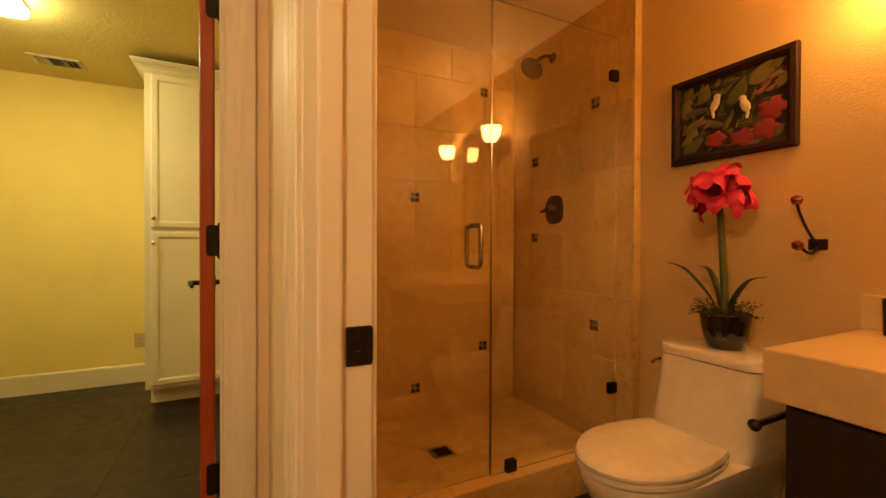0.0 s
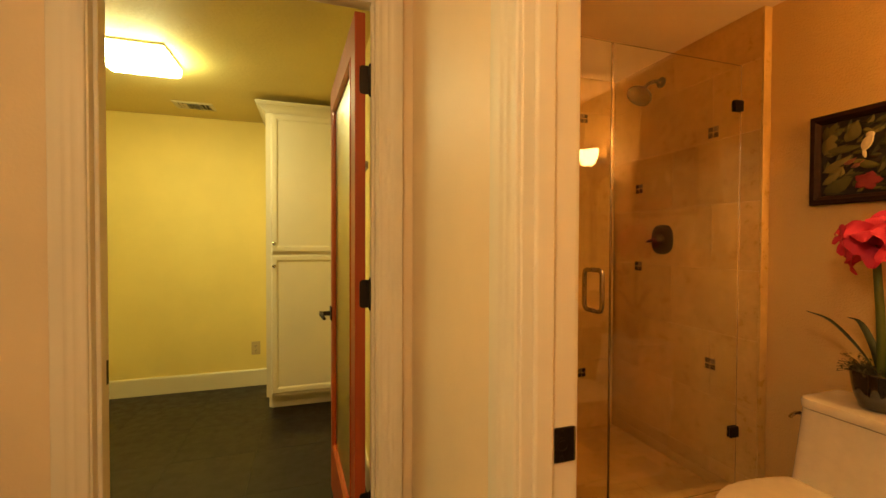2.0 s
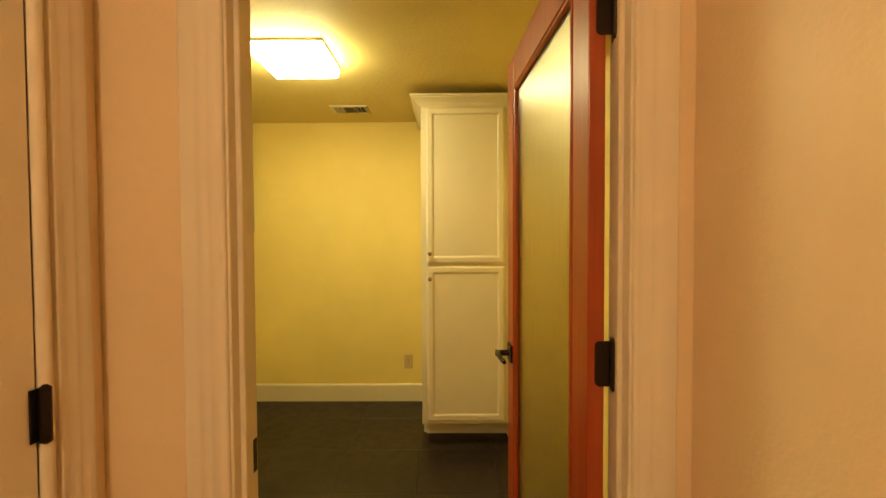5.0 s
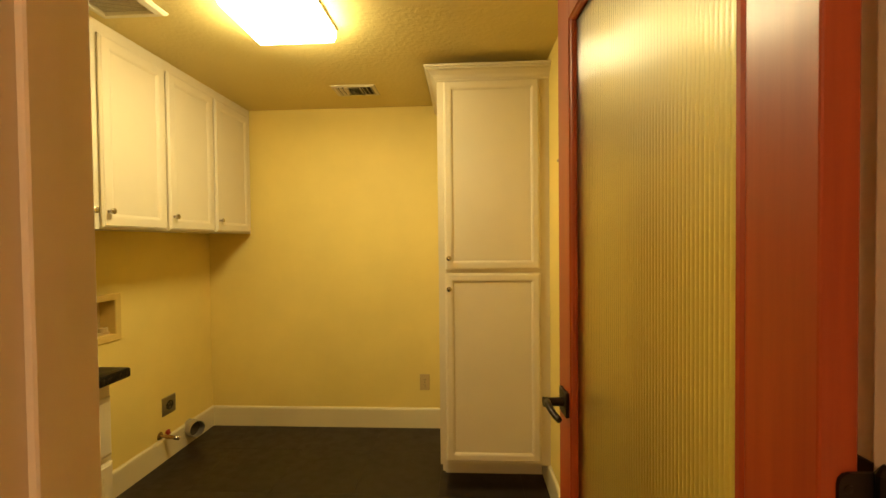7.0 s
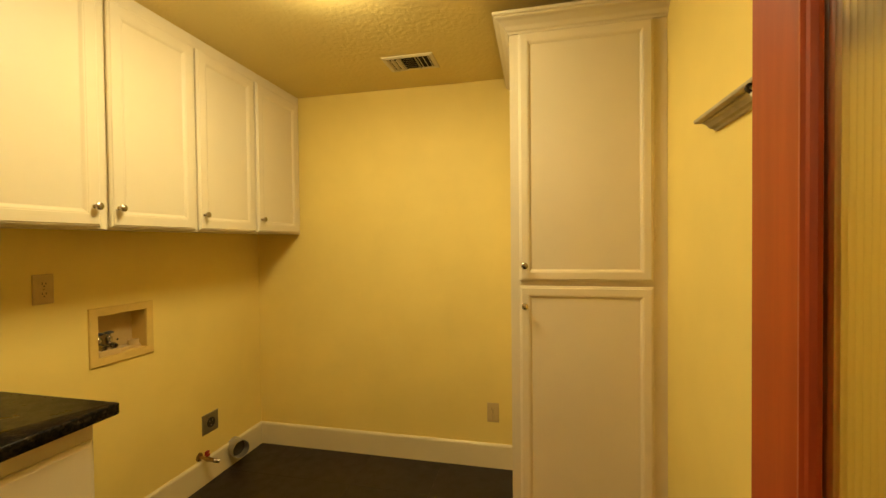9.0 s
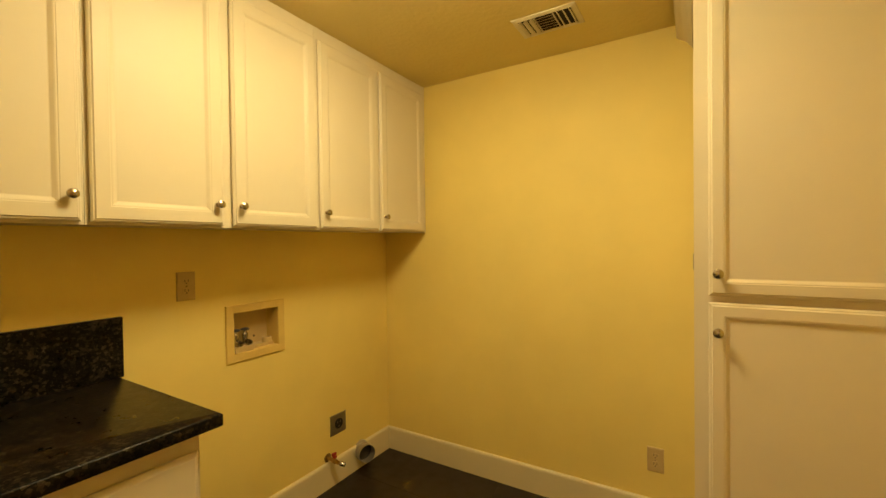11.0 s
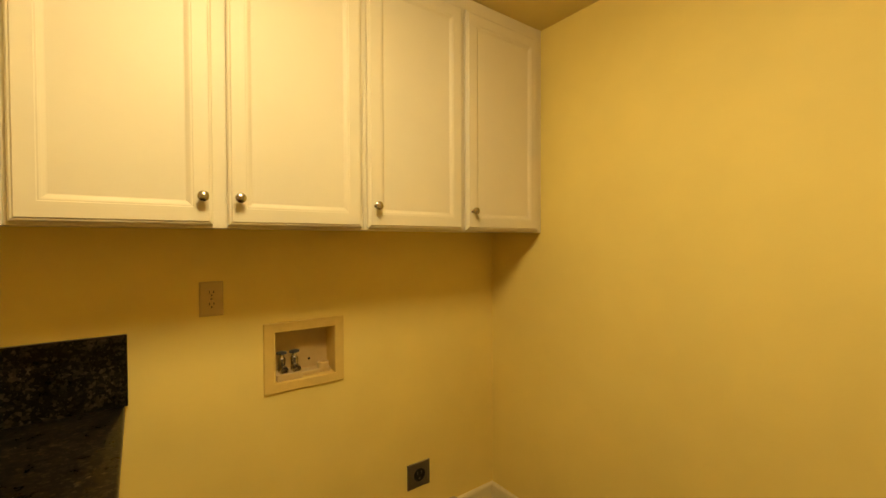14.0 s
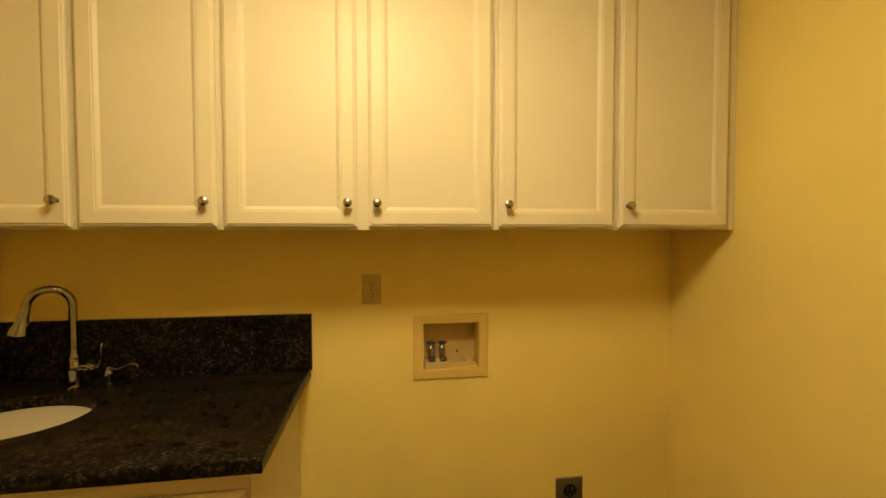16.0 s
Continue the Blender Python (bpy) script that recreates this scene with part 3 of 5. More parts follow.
part("side_panel", boxes((TX0 + 0.001, TX0 + 0.02, 3.742, NY - 0.02, 0.0, 0.142)), CABINET, tall)
bm = bmesh.new()
prof = [(0, 0.006), (0.006, 0.006), (0.008, 0.014), (0.014, 0.018), (0.022, 0.031), (0.040, 0.046), (0.052, 0.051), (0.056, 0.054), (0.056, 0.059), (0.064, 0.062), (0.064, 0.074), (0, 0.074)]
loft(bm, [[Vector((TX0 - a, NY - 0.002, 2.188 + b)) for a, b in prof], [Vector((TX0 - a, TF - a, 2.188 + b)) for a, b in prof], [Vector((EX - 0.001, TF - a, 2.188 + b)) for a, b in prof]])
part("crown_moulding", bm, CABINET, tall)
for z0, z1, kz in ((1.193, 2.190, 1.256), (0.165, 1.174, 1.094)):
    cabinet_door(tall, (-0.180, TF - 0.0005, z0), (1, 0, 0), (0, -1, 0), 0.503, z1 - z0, (0.022, kz - z0), 0.80)
part("catch_plate", boxes((TX0 - 0.003, TX0, 3.86, 3.90, 1.245, 1.30), bevel=0.001), STEEL, tall, "small metal plate")

base = thing("base_cabinet", (-1.65, 2.29, 0), "cream painted sink base cabinet under a granite worktop", "cabinet")
BX = -1.366
part("body", boxes((WX, BX - 0.02, SY + 0.001, 2.768, 0.10, 0.856)), CABINET, base)
part("toe_kick", boxes((BX - 0.09, BX - 0.075, SY + 0.001, 2.764, 0.0, 0.10), (WX + 0.001, BX - 0.075, 2.746, 2.764, 0, 0.10)), CABINET, base)
part("face_frame", boxes((BX - 0.02, BX, SY + 0.001, 1.84, 0.10, 0.856), (BX - 0.02, BX, 2.722, 2.7685, 0.10, 0.856), (BX - 0.02, BX, 2.27, 2.31, 0.10, 0.856),
                         (BX - 0.02, BX - 0.0004, 1.83, 2.74, 0.780, 0.8555), (BX - 0.02, BX - 0.0004, 1.83, 2.74, 0.555, 0.605), (BX - 0.02, BX - 0.0004, 1.83, 2.74, 0.1005, 0.14)), CABINET, base)
for y, w, k in ((1.825, 0.455, 0.43), (2.292, 0.467, 0.025)):
    part("drawer_front", framed(bmesh.new(), (BX + 0.0005, y, 0.590), (0, 1, 0), (1, 0, 0), w, 0.212,
                                [(0.005, 0.0), (0.005, 0.003), (0.0, 0.005), (0.0, 0.010), (0.003, 0.013), (0.011, 0.0185), (0.014, 0.020)], True, True), CABINET, base)
    cabinet_door(base, (BX + 0.0005, y, 0.125), (0, 1, 0), (1, 0, 0), w, 0.445, (k if k < 0.1 else w - 0.025, 0.38))

# worktop with an oval cut-out for the sink
SC, SRX, SRY = Vector((-1.650, 2.045, 0.893)), 0.164, 0.200
bm = bmesh.new()
NS = 48
corner = [Vector((WX, SY + 0.001, 0)), Vector((-1.318, SY + 0.001, 0)), Vector((-1.318, 2.808, 0)), Vector((WX, 2.808, 0))]
ell = [Vector((SC.x + SRX * math.cos(2 * math.pi * i / NS), SC.y + SRY * math.sin(2 * math.pi * i / NS), 0)) for i in range(NS)]


def edge_point(d):
    ts = [((WX if d.x < 0 else -1.318) - SC.x) / d.x if abs(d.x) > 1e-6 else 9, ((SY + 0.001 if d.y < 0 else 2.808) - SC.y) / d.y if abs(d.y) > 1e-6 else 9]
    return SC.xy.to_3d() + d * min(ts)


angs = sorted({round(2 * math.pi * i / NS, 6) for i in range(NS)} | {round(math.atan2(c.y - SC.y, c.x - SC.x) % (2 * math.pi), 6) for c in corner})
inner = [Vector((SC.x + SRX * SRY * math.cos(a) / math.hypot(SRY * math.cos(a), SRX * math.sin(a)), SC.y + SRX * SRY * math.sin(a) / math.hypot(SRY * math.cos(a), SRX * math.sin(a)), 0)) for a in angs]
outer = [edge_point(Vector((math.cos(a), math.sin(a), 0))) for a in angs]
up = lambda ring, z, k=1.0: [Vector((SC.x + (p.x - SC.x) * k, SC.y + (p.y - SC.y) * k, z)) for p in ring]
clamp = lambda ring, z, d: [Vector((min(p.x, -1.318 - d), min(p.y, 2.808 - d), z)) for p in ring]
loft(bm, [up(inner, 0.857), up(inner, 0.889), up(inner, 0.893, 1.012), clamp(outer, 0.893, 0.005), clamp(outer, 0.8905, 0.0015), clamp(outer, 0.888, 0), clamp(outer, 0.861, 0), clamp(outer, 0.857, 0.003), up(inner, 0.857)], False, False)
bmesh.ops.remove_doubles(bm, verts=bm.verts, dist=1e-5)
single("worktop", bm, GRANITE, "polished dark brown-black granite worktop", "worktop", smooth=True)
single("backsplash", boxes((WX + 0.0005, WX + 0.020, SY + 0.0215, 2.816, 0.8935, 1.104), bevel=0.0015), GRANITE, "tall dark granite backsplash on the worktop", "backsplash")
single("side_splash", boxes((WX + 0.0005, -1.31, SY + 0.001, SY + 0.021, 0.8935, 1.104), bevel=0.0015), GRANITE, "dark granite splash along the side wall", "backsplash")

sink = thing("sink", (SC.x, SC.y, 0.70), "white oval undermount porcelain sink", "sink")
bm = bmesh.new()
loft(bm, [[Vector((SC.x + (SRX + 0.006) * k * math.cos(2 * math.pi * i / 40), SC.y + (SRY + 0.006) * k * math.sin(2 * math.pi * i / 40), z)) for i in range(40)]
          for k, z in ((1.06, 0.8565), (1.0, 0.8565), (0.985, 0.83), (0.94, 0.79), (0.84, 0.755), (0.6, 0.735), (0.25, 0.728), (0.12, 0.727))], False, True)
part("basin", bm, PORCELAIN, sink, "", True)
part("drain", lathe(bmesh.new(), (SC.x, SC.y, 0.7275), (0, 0, 1), [(0.024, 0), (0.024, 0.002), (0.018, 0.003), (0.016, 0.001), (0.004, 0.001)], 20), CHROME, sink, "chrome drain", True)

FA = Vector((-1.855, 2.080, 0.893))
faucet = thing("faucet", FA, "polished nickel gooseneck faucet with a pull-down spray", "faucet")
bm = lathe(bmesh.new(), FA, (0, 0, 1), [(0.027, 0), (0.027, 0.005), (0.019, 0.011), (0.016, 0.030), (0.018, 0.050), (0.021, 0.060), (0.021, 0.085), (0.016, 0.098), (0.018, 0.104), (0.018, 0.110), (0.013, 0.122), (0.0125, 0.135)], 20)
part("body", bm, CHROME, faucet, "", True)
D = Vector((0.50, -0.87, 0)).normalized()
bend = [FA + Vector((0, 0, 0.125))] + [FA + D * (0.054 * (1 - math.cos(a))) + Vector((0, 0, 0.278 + 0.056 * math.sin(a))) for a in [math.pi * i / 14 for i in range(0, 14)]] + [FA + D * 0.110 + Vector((0, 0, 0.262))]
part("spout", tube(bmesh.new(), bend, 0.0120, 14), CHROME, faucet, "", True)
tip = FA + D * 0.1105 + Vector((0, 0, 0.266))
part("spray_head", lathe(bmesh.new(), tip, (D.x * 0.22, D.y * 0.22, -1), [(0.0125, 0), (0.0135, 0.004), (0.0135, 0.012), (0.018, 0.035), (0.026, 0.062), (0.0265, 0.070), (0.021, 0.074), (0.005, 0.074)], 20), CHROME, faucet, "bell-shaped spray head", True)
arm = part("valve", lathe(bmesh.new(), FA + Vector((0, 0.010, 0.072)), (0, 1, 0), [(0.014, 0), (0.013, 0.020), (0.016, 0.026), (0.016, 0.036), (0.011, 0.042), (0.011, 0.054), (0.014, 0.060), (0.009, 0.066)], 16), CHROME, faucet, "", True)
part("lever", tube(bmesh.new(), curve(FA + Vector((0, 0.070, 0.070)), FA + Vector((0.002, 0.080, 0.100)), FA + Vector((0.003, 0.082, 0.135)), FA + Vector((0.0, 0.084, 0.150)), n=5), lambda t: 0.0055 - 0.002 * t, 10), CHROME, arm, "", True)
SD = Vector((-1.870, 2.172, 0.893))
soap = thing("soap_dispenser", SD, "polished nickel soap pump with a curved nozzle", "soap dispenser")
part("body", lathe(bmesh.new(), SD, (0, 0, 1), [(0.021, 0), (0.021, 0.004), (0.013, 0.010), (0.012, 0.030), (0.016, 0.036), (0.016, 0.052), (0.010, 0.060), (0.008, 0.068)], 18), CHROME, soap, "", True)
part("nozzle", tube(bmesh.new(), curve(SD + Vector((0, 0, 0.062)), SD + Vector((0.010, 0.032, 0.060)), SD + Vector((0.022, 0.070, 0.076)), SD + Vector((0.030, 0.098, 0.080)), SD + Vector((0.034, 0.108, 0.073)), n=5), lambda t: 0.0060 - 0.0018 * t, 10), CHROME, soap, "", True)


def duplex(at, n, u, label, receptacle=True):
    """A wall plate centred at a point of the wall; n looks out, u runs along the wall."""
    c, n, u = Vector(at), Vector(n), Vector(u)
    o = thing("wall_outlet", at, label, "outlet", "wall outlets")
    bm = framed(bmesh.new(), c - u * 0.0352 - Vector((0, 0, 0.0572)), u, n, 0.0704, 0.1144, [(0, 0), (0, 0.003), (0.003, 0.0052), (0.008, 0.006)], True, True)
    part("plate", bm, ALMOND, o)
    for dz in (-0.0195, 0.0195):
        q = c + Vector((0, 0, dz))
        bm = loft(bmesh.new(), [[q + u * (0.0168 * math.cos(a)) + Vector((0, 0, max(-0.0125, min(0.0125, 0.0168 * math.sin(a))))) + n * d for a in [2 * math.pi * i / 24 for i in range(24)]] for d in (0.004, 0.0078)])
        r = part("receptacle", bm, ALMOND, o)
        bm = bmesh.new()
        for s in (-0.0063, 0.0063):
            framed(bm, q + u * (s - 0.0011) + Vector((0, 0, -0.001)), u, n, 0.0022, 0.0085, [(0, 0.006), (0, 0.0081)], False, True)
        framed(bm, q + u * -0.0022 + Vector((0, 0, -0.0095)), u, n, 0.0044, 0.0045, [(0, 0.006), (0, 0.0081)], False, True)
        part("slots", bm, BLACKPLASTIC, r)
    part("screw", lathe(bmesh.new(), c, n, [(0.0032, 0.004), (0.0032, 0.0065), (0.001, 0.0072)], 10), NICKEL, o)


duplex((WX, 3.038, 1.190), (1, 0, 0), (0, 1, 0), "almond duplex outlet under the wall cabinets")
duplex((-0.371, NY, 0.330), (0, -1, 0), (1, 0, 0), "almond duplex outlet above the baseboard")

dry = thing("dryer_outlet", (WX, 3.847, 0.330), "brushed steel dryer outlet with a black round socket", "outlet")
part("plate", framed(bmesh.new(), (WX, 3.788, 0.274), (0, 1, 0), (1, 0, 0), 0.118, 0.112, [(0, 0), (0, 0.003), (0.003, 0.005)], True, True), STEEL, dry)
part("socket", lathe(bmesh.new(), (WX + 0.004, 3.849, 0.330), (1, 0, 0), [(0.029, 0), (0.029, 0.004), (0.026, 0.005), (0.025, 0.002), (0.002, 0.002)], 24), BLACKPLASTIC, dry, "", True)
bm = boxes((WX + 0.005, WX + 0.0075, 3.837, 3.840, 0.333, 0.347), (WX + 0.005, WX + 0.0075, 3.858, 3.861, 0.333, 0.347), (WX + 0.005, WX + 0.0075, 3.845, 3.853, 0.312, 0.318))
part("slots", bm, STEEL, dry)

wbox = thing("washer_box", (WX, 3.348, 0.86), "recessed plastic washer supply box with two valves", "washer box")
part("frame", framed(bmesh.new(), (WX + 0.0005, 3.197, 0.832), (0, 1, 0), (1, 0, 0), 0.298, 0.254, [(0, 0), (0.0, 0.006), (0.003, 0.009), (0.034, 0.009), (0.037, 0.004), (0.0385, -0.080)]), BOXPLASTIC, wbox)
part("liner", boxes((WX - 0.085, WX - 0.079, 3.236, 3.460, 0.866, 1.050)), ALMOND, wbox, "white plastic back of the recess")
part("tray", boxes((WX - 0.078, WX + 0.001, 3.243, 3.335, 0.869, 0.892), (WX - 0.078, WX - 0.02, 3.338, 3.452, 0.869, 0.884), bevel=0.002), ALMOND, wbox)
part("drain_cup", lathe(bmesh.new(), (WX - 0.035, 3.425, 0.884), (0, 0, 1), [(0.022, 0), (0.022, 0.022), (0.017, 0.024), (0.015, 0.006)], 20), ALMOND, wbox, "", True)
# raised near-black disc, painted as the shade of a hole
part("test_hole", lathe(bmesh.new(), (WX - 0.079, 3.385, 0.915), (1, 0, 0), [(0.005, 0), (0.005, 0.001)], 12), HOLESHADE, wbox)
for y in (3.272, 3.318):
    v = part("valve", lathe(bmesh.new(), (WX - 0.045, y, 0.892), (0, 0, 1), [(0.014, 0), (0.014, 0.012), (0.011, 0.014), (0.013, 0.030), (0.014, 0.048), (0.009, 0.054), (0.006, 0.066)], 16), NICKEL, wbox, "nickel hose valve", True)
    part("hose_thread", lathe(bmesh.new(), (WX - 0.045, y, 0.912), (1, 0, -0.35), [(0.011, 0), (0.011, 0.018), (0.0155, 0.020), (0.0155, 0.036), (0.0105, 0.036), (0.0095, 0.024)], 16), NICKEL, v, "", True)
    bm = lathe(bmesh.new(), (WX - 0.045, y, 0.957), (0, 0, 1), [(0.006, 0), (0.019, 0.002), (0.020, 0.008), (0.006, 0.012)], 8)
    part("handle", bm, BLUEPLASTIC, v)

duct = thing("dryer_duct", (WX, 4.020, 0.105), "open galvanised dryer duct stub at the skirting", "duct")
bm = lathe(bmesh.new(), (WX + 0.0145, 4.022, 0.106), (1, -0.42, 0.06), [(0.053, -0.030), (0.053, 0.004), (0.050, 0.006), (0.050, 0.028), (0.053, 0.032), (0.050, 0.036), (0.0505, 0.055), (0.0525, 0.060), (0.051, 0.080), (0.0495, 0.080), (0.0490, 0.0), (0.0488, -0.024)], 32)
part("pipe", bm, GALV, duct, "", True)
# disc closes the pipe; its grey stands for the shade further in
part("inside", lathe(bmesh.new(), (WX + 0.0145, 4.022, 0.106), (1, -0.42, 0.06), [(0.0484, 0.030), (0.0484, 0.024), (0.002, 0.022)], 32), DUCTSHADE, duct, "grey disc painted as the shade inside the duct")
gas = thing("gas_valve", (WX, 3.765, 0.165), "brass gas stub with a red lever", "gas valve")
part("pipe", lathe(bmesh.new(), (WX + 0.0005, 3.765, 0.168), (1, 0, -0.06), [(0.024, 0), (0.022, 0.004), (0.009, 0.006), (0.009, 0.040), (0.013, 0.042), (0.014, 0.058), (0.011, 0.062), (0.013, 0.066), (0.010, 0.078), (0.011, 0.088), (0.006, 0.092)], 14), BRASS, gas, "", True)
part("nozzle", lathe(bmesh.new(), (WX + 0.072, 3.765, 0.160), (0.8, 0.45, -0.25), [(0.009, 0), (0.009, 0.018), (0.0125, 0.020), (0.0125, 0.032), (0.010, 0.034), (0.012, 0.036), (0.012, 0.046), (0.007, 0.048), (0.006, 0.040)], 12), NICKEL, gas, "bright flare nut", True)
part("lever", boxes((WX + 0.040, WX + 0.068, 3.758, 3.772, 0.182, 0.196), (WX + 0.046, WX + 0.060, 3.752, 3.778, 0.196, 0.208), (WX + 0.048, WX + 0.058, 3.760, 3.770, 0.170, 0.185), bevel=0.003, segs=2), REDPLASTIC, gas, "red lever")

# ---- laundry ceiling ----
lamp = thing("ceiling_light", (-0.82, 3.035, TOP), "square flush ceiling light with a glowing acrylic lens", "ceiling light")
LX0, LX1, LY0, LY1 = -1.0, -0.645, 2.872, 3.20
part("pan", boxes((LX0 - 0.006, LX1 + 0.006, LY0 - 0.006, LY1 + 0.006, TOP - 0.014, TOP - 0.0005), bevel=0.002), VENTWHITE, lamp)
bm = framed(bmesh.new(), (LX0, LY0, TOP - 0.0142), (1, 0, 0), (0, 0, -1), LX1 - LX0, LY1 - LY0, [(0, 0), (0.001, 0.030), (0.006, 0.046), (0.018, 0.056), (0.035, 0.060)], True, True, (0, 1, 0))
part("lens", bm, LENS, lamp, "lit white acrylic lens", True)

reg = thing("air_register", (-0.755, 3.95, TOP), "white steel ceiling register with curved vanes", "vent")
RX0, RX1, RY0, RY1 = -0.893, -0.618, 3.865, 4.045
part("frame", framed(bmesh.new(), (RX0, RY0, TOP), (1, 0, 0), (0, 0, -1), RX1 - RX0, RY1 - RY0, [(0, 0.0005), (0.002, 0.004), (0.020, 0.008), (0.024, 0.006), (0.024, 0.0005)], False, False, (0, 1, 0)), VENTWHITE, reg)
# near-black sheet gives the shade between the vanes; the ceiling stays closed
part("shade_backing", boxes((RX0 + 0.022, RX1 - 0.022, RY0 + 0.022, RY1 - 0.022, TOP - 0.003, TOP - 0.0005)), HOLESHADE, reg)
for k in range(9):
    x = RX0 + 0.036 + k * 0.0255
    s = -1 if k < 3 else 1 if k > 5 else 0
    if s:
        bm = loft(bmesh.new(), [[Vector((x, y, TOP - 0.0032)), Vector((x + s * 0.004, y, TOP - 0.010)), Vector((x + s * 0.011, y, TOP - 0.015)), Vector((x + s * 0.012, y, TOP - 0.0138)), Vector((x + s * 0.0055, y, TOP - 0.0085)), Vector((x + 0.0014, y, TOP - 0.0032))] for y in (RY0 + 0.023, RY1 - 0.023)])
        part("vane", bm, VENTWHITE, reg)
for k in range(6):
    y = RY0 + 0.026 + k * 0.0225
    part("vane", loft(bmesh.new(), [[Vector((x, y + a, TOP - b)) for a, b in ((0, 0.0125), (0.002, 0.0125), (0.0215, 0.0032), (0.0195, 0.0032))] for x in (RX0 + 0.099, RX1 - 0.099)]), VENTWHITE, reg)
for x in (RX0 + 0.096, RX1 - 0.0985):
    part("divider", boxes((x, x + 0.0025, RY0 + 0.022, RY1 - 0.022, TOP - 0.012, TOP - 0.003)), VENTWHITE, reg)

fan = thing("exhaust_fan", (-1.44, 2.89, TOP), "white ceiling exhaust fan grille with fine slots", "exhaust fan")
FX0, FX1, FY0, FY1 = -1.585, -1.302, 2.745, 3.033
part("frame", framed(bmesh.new(), (FX0, FY0, TOP), (1, 0, 0), (0, 0, -1), FX1 - FX0, FY1 - FY0, [(0, 0.0005), (0.002, 0.006), (0.010, 0.014), (0.034, 0.018), (0.037, 0.015), (0.037, 0.0005)], False, False, (0, 1, 0)), VENTWHITE, fan)
# flat dark sheet puts the shade behind the fan's slots
part("shade_backing", boxes((FX0 + 0.035, FX1 - 0.035, FY0 + 0.035, FY1 - 0.035, TOP - 0.005, TOP - 0.0005)), HOLESHADE, fan)
bar = finish(boxes((-(FX1 - FX0) / 2 + 0.036, (FX1 - FX0) / 2 - 0.036, -0.0013, 0.0013, -0.0013, 0.0013), bevel=0.0004))
bar.materials.append(VENTWHITE)
for k in range(24):
    piece("slat", bar, fan, ((FX0 + FX1) / 2, FY0 + 0.042 + k * (FY1 - FY0 - 0.084) / 23, TOP - 0.011))

# ledge on the wall behind the door
ledge = thing("wall_ledge", (EX, 2.78, 1.66), "narrow moulded ledge shelf in worn white paint", "shelf")
prof = [(0, 0), (0.009, 0), (0.012, 0.005), (0.022, 0.008), (0.031, 0.018), (0.038, 0.021), (0.038, 0.025), (0, 0.025)]
WORN = paint("worn_ledge_paint", (0.50, 0.42, 0.28), 0.6, 0.12, 60, 0.3, 0.001, 0.3, 14)
part("moulding", loft(bmesh.new(), [[Vector((EX - a, y, 1.652 + b)) for a, b in prof] for y in (2.50, 3.112)]), WORN, ledge)
part("board", boxes((EX - 0.056, EX - 0.0005, 2.49, 3.13, 1.6775, 1.688), bevel=0.004, segs=2), WORN, ledge)
for y in (2.60, 2.82):
    hk = part("coat_hook", tube(bmesh.new(), curve((EX - 0.046, y, 1.679), (EX - 0.056, y, 1.674), (EX - 0.060, y - 0.004, 1.665), (EX - 0.053, y - 0.008, 1.656), n=5), 0.0042, 8), BRONZE, ledge, "dark metal hook", True)
    part("hook_tip", lathe(bmesh.new(), (EX - 0.054, y - 0.008, 1.658), (0.6, -0.1, -0.6), [(0.003, 0), (0.007, 0.003), (0.008, 0.007), (0.006, 0.011), (0.002, 0.013)], 12), PORCELAIN, hk, "white porcelain tip", True)

# ---- added hall light, never in view, overhead and left of the walker ----
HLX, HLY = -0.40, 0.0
hall_fill = thing("ceiling_light", (HLX, HLY, TOP), "unseen glowing dome added on the ceiling to light the hall", "ceiling light")
part("base", lathe(bmesh.new(), (HLX, HLY, TOP - 0.0005), (0, 0, -1), [(0.15, 0), (0.15, 0.018), (0.14, 0.022)], 32), BRONZE, hall_fill, "", True)
part("dome", lathe(bmesh.new(), (HLX, HLY, TOP - 0.023), (0, 0, -1), [(0.14, 0), (0.138, 0.02), (0.12, 0.05), (0.08, 0.075), (0.02, 0.085), (0.0, 0.086)], 32), FILLDOME, hall_fill, "", True)

# ---- shower ----
GY, TXW, CURB, PAN = 1.70, 1.925, 0.165, 0.120
curb = structure("shower_curb", boxes((BL, BR - 0.001, 1.650, 1.765, 0, CURB), bevel=0.004, segs=2), TRAVERTINE, "travertine shower curb", "curb")
pan = structure("shower_floor", boxes((BL, TXW - 0.008, 1.766, BB - 0.02, 0, PAN - 0.004)), TILEGROUT, "tiled shower floor", "floor")
backer = structure("shower_wall_north", boxes((BL, TXW - 0.008, BB - 0.020, BB - 0.008, 0, BTOP - 0.001)), TILEGROUT, "travertine tiled shower wall", "wall")
side = structure("shower_wall_east", boxes((TXW + 0.008, BR - 0.001, 1.612, BB - 0.008, CURB + 0.001, BTOP - 0.001), (TXW - 0.001, BR - 0.001, 1.766, BB - 0.008, 0, CURB)), TILEGROUT, "travertine tiled shower wall with the valve", "wall")
west = structure("shower_wall_west", boxes((BL, BL + 0.012, 1.77, BB - 0.02, 0.07, BTOP - 0.001)), TRAVERTINE, "travertine tiled shower wall", "wall")
part("tile_edge", boxes((TXW - 0.001, BR - 0.001, 1.602, 1.6115, CURB + 0.001, BTOP - 0.001), bevel=0.003, segs=2), TRAVERTINE, side, "polished travertine edge strip")


def tile_mesh(w, d, h, mat, bevel=0.0007):
    me = finish(boxes((-w / 2, w / 2, -d / 2, d / 2, -h / 2, h / 2), bevel=bevel))
    me.materials.append(mat)
    return me


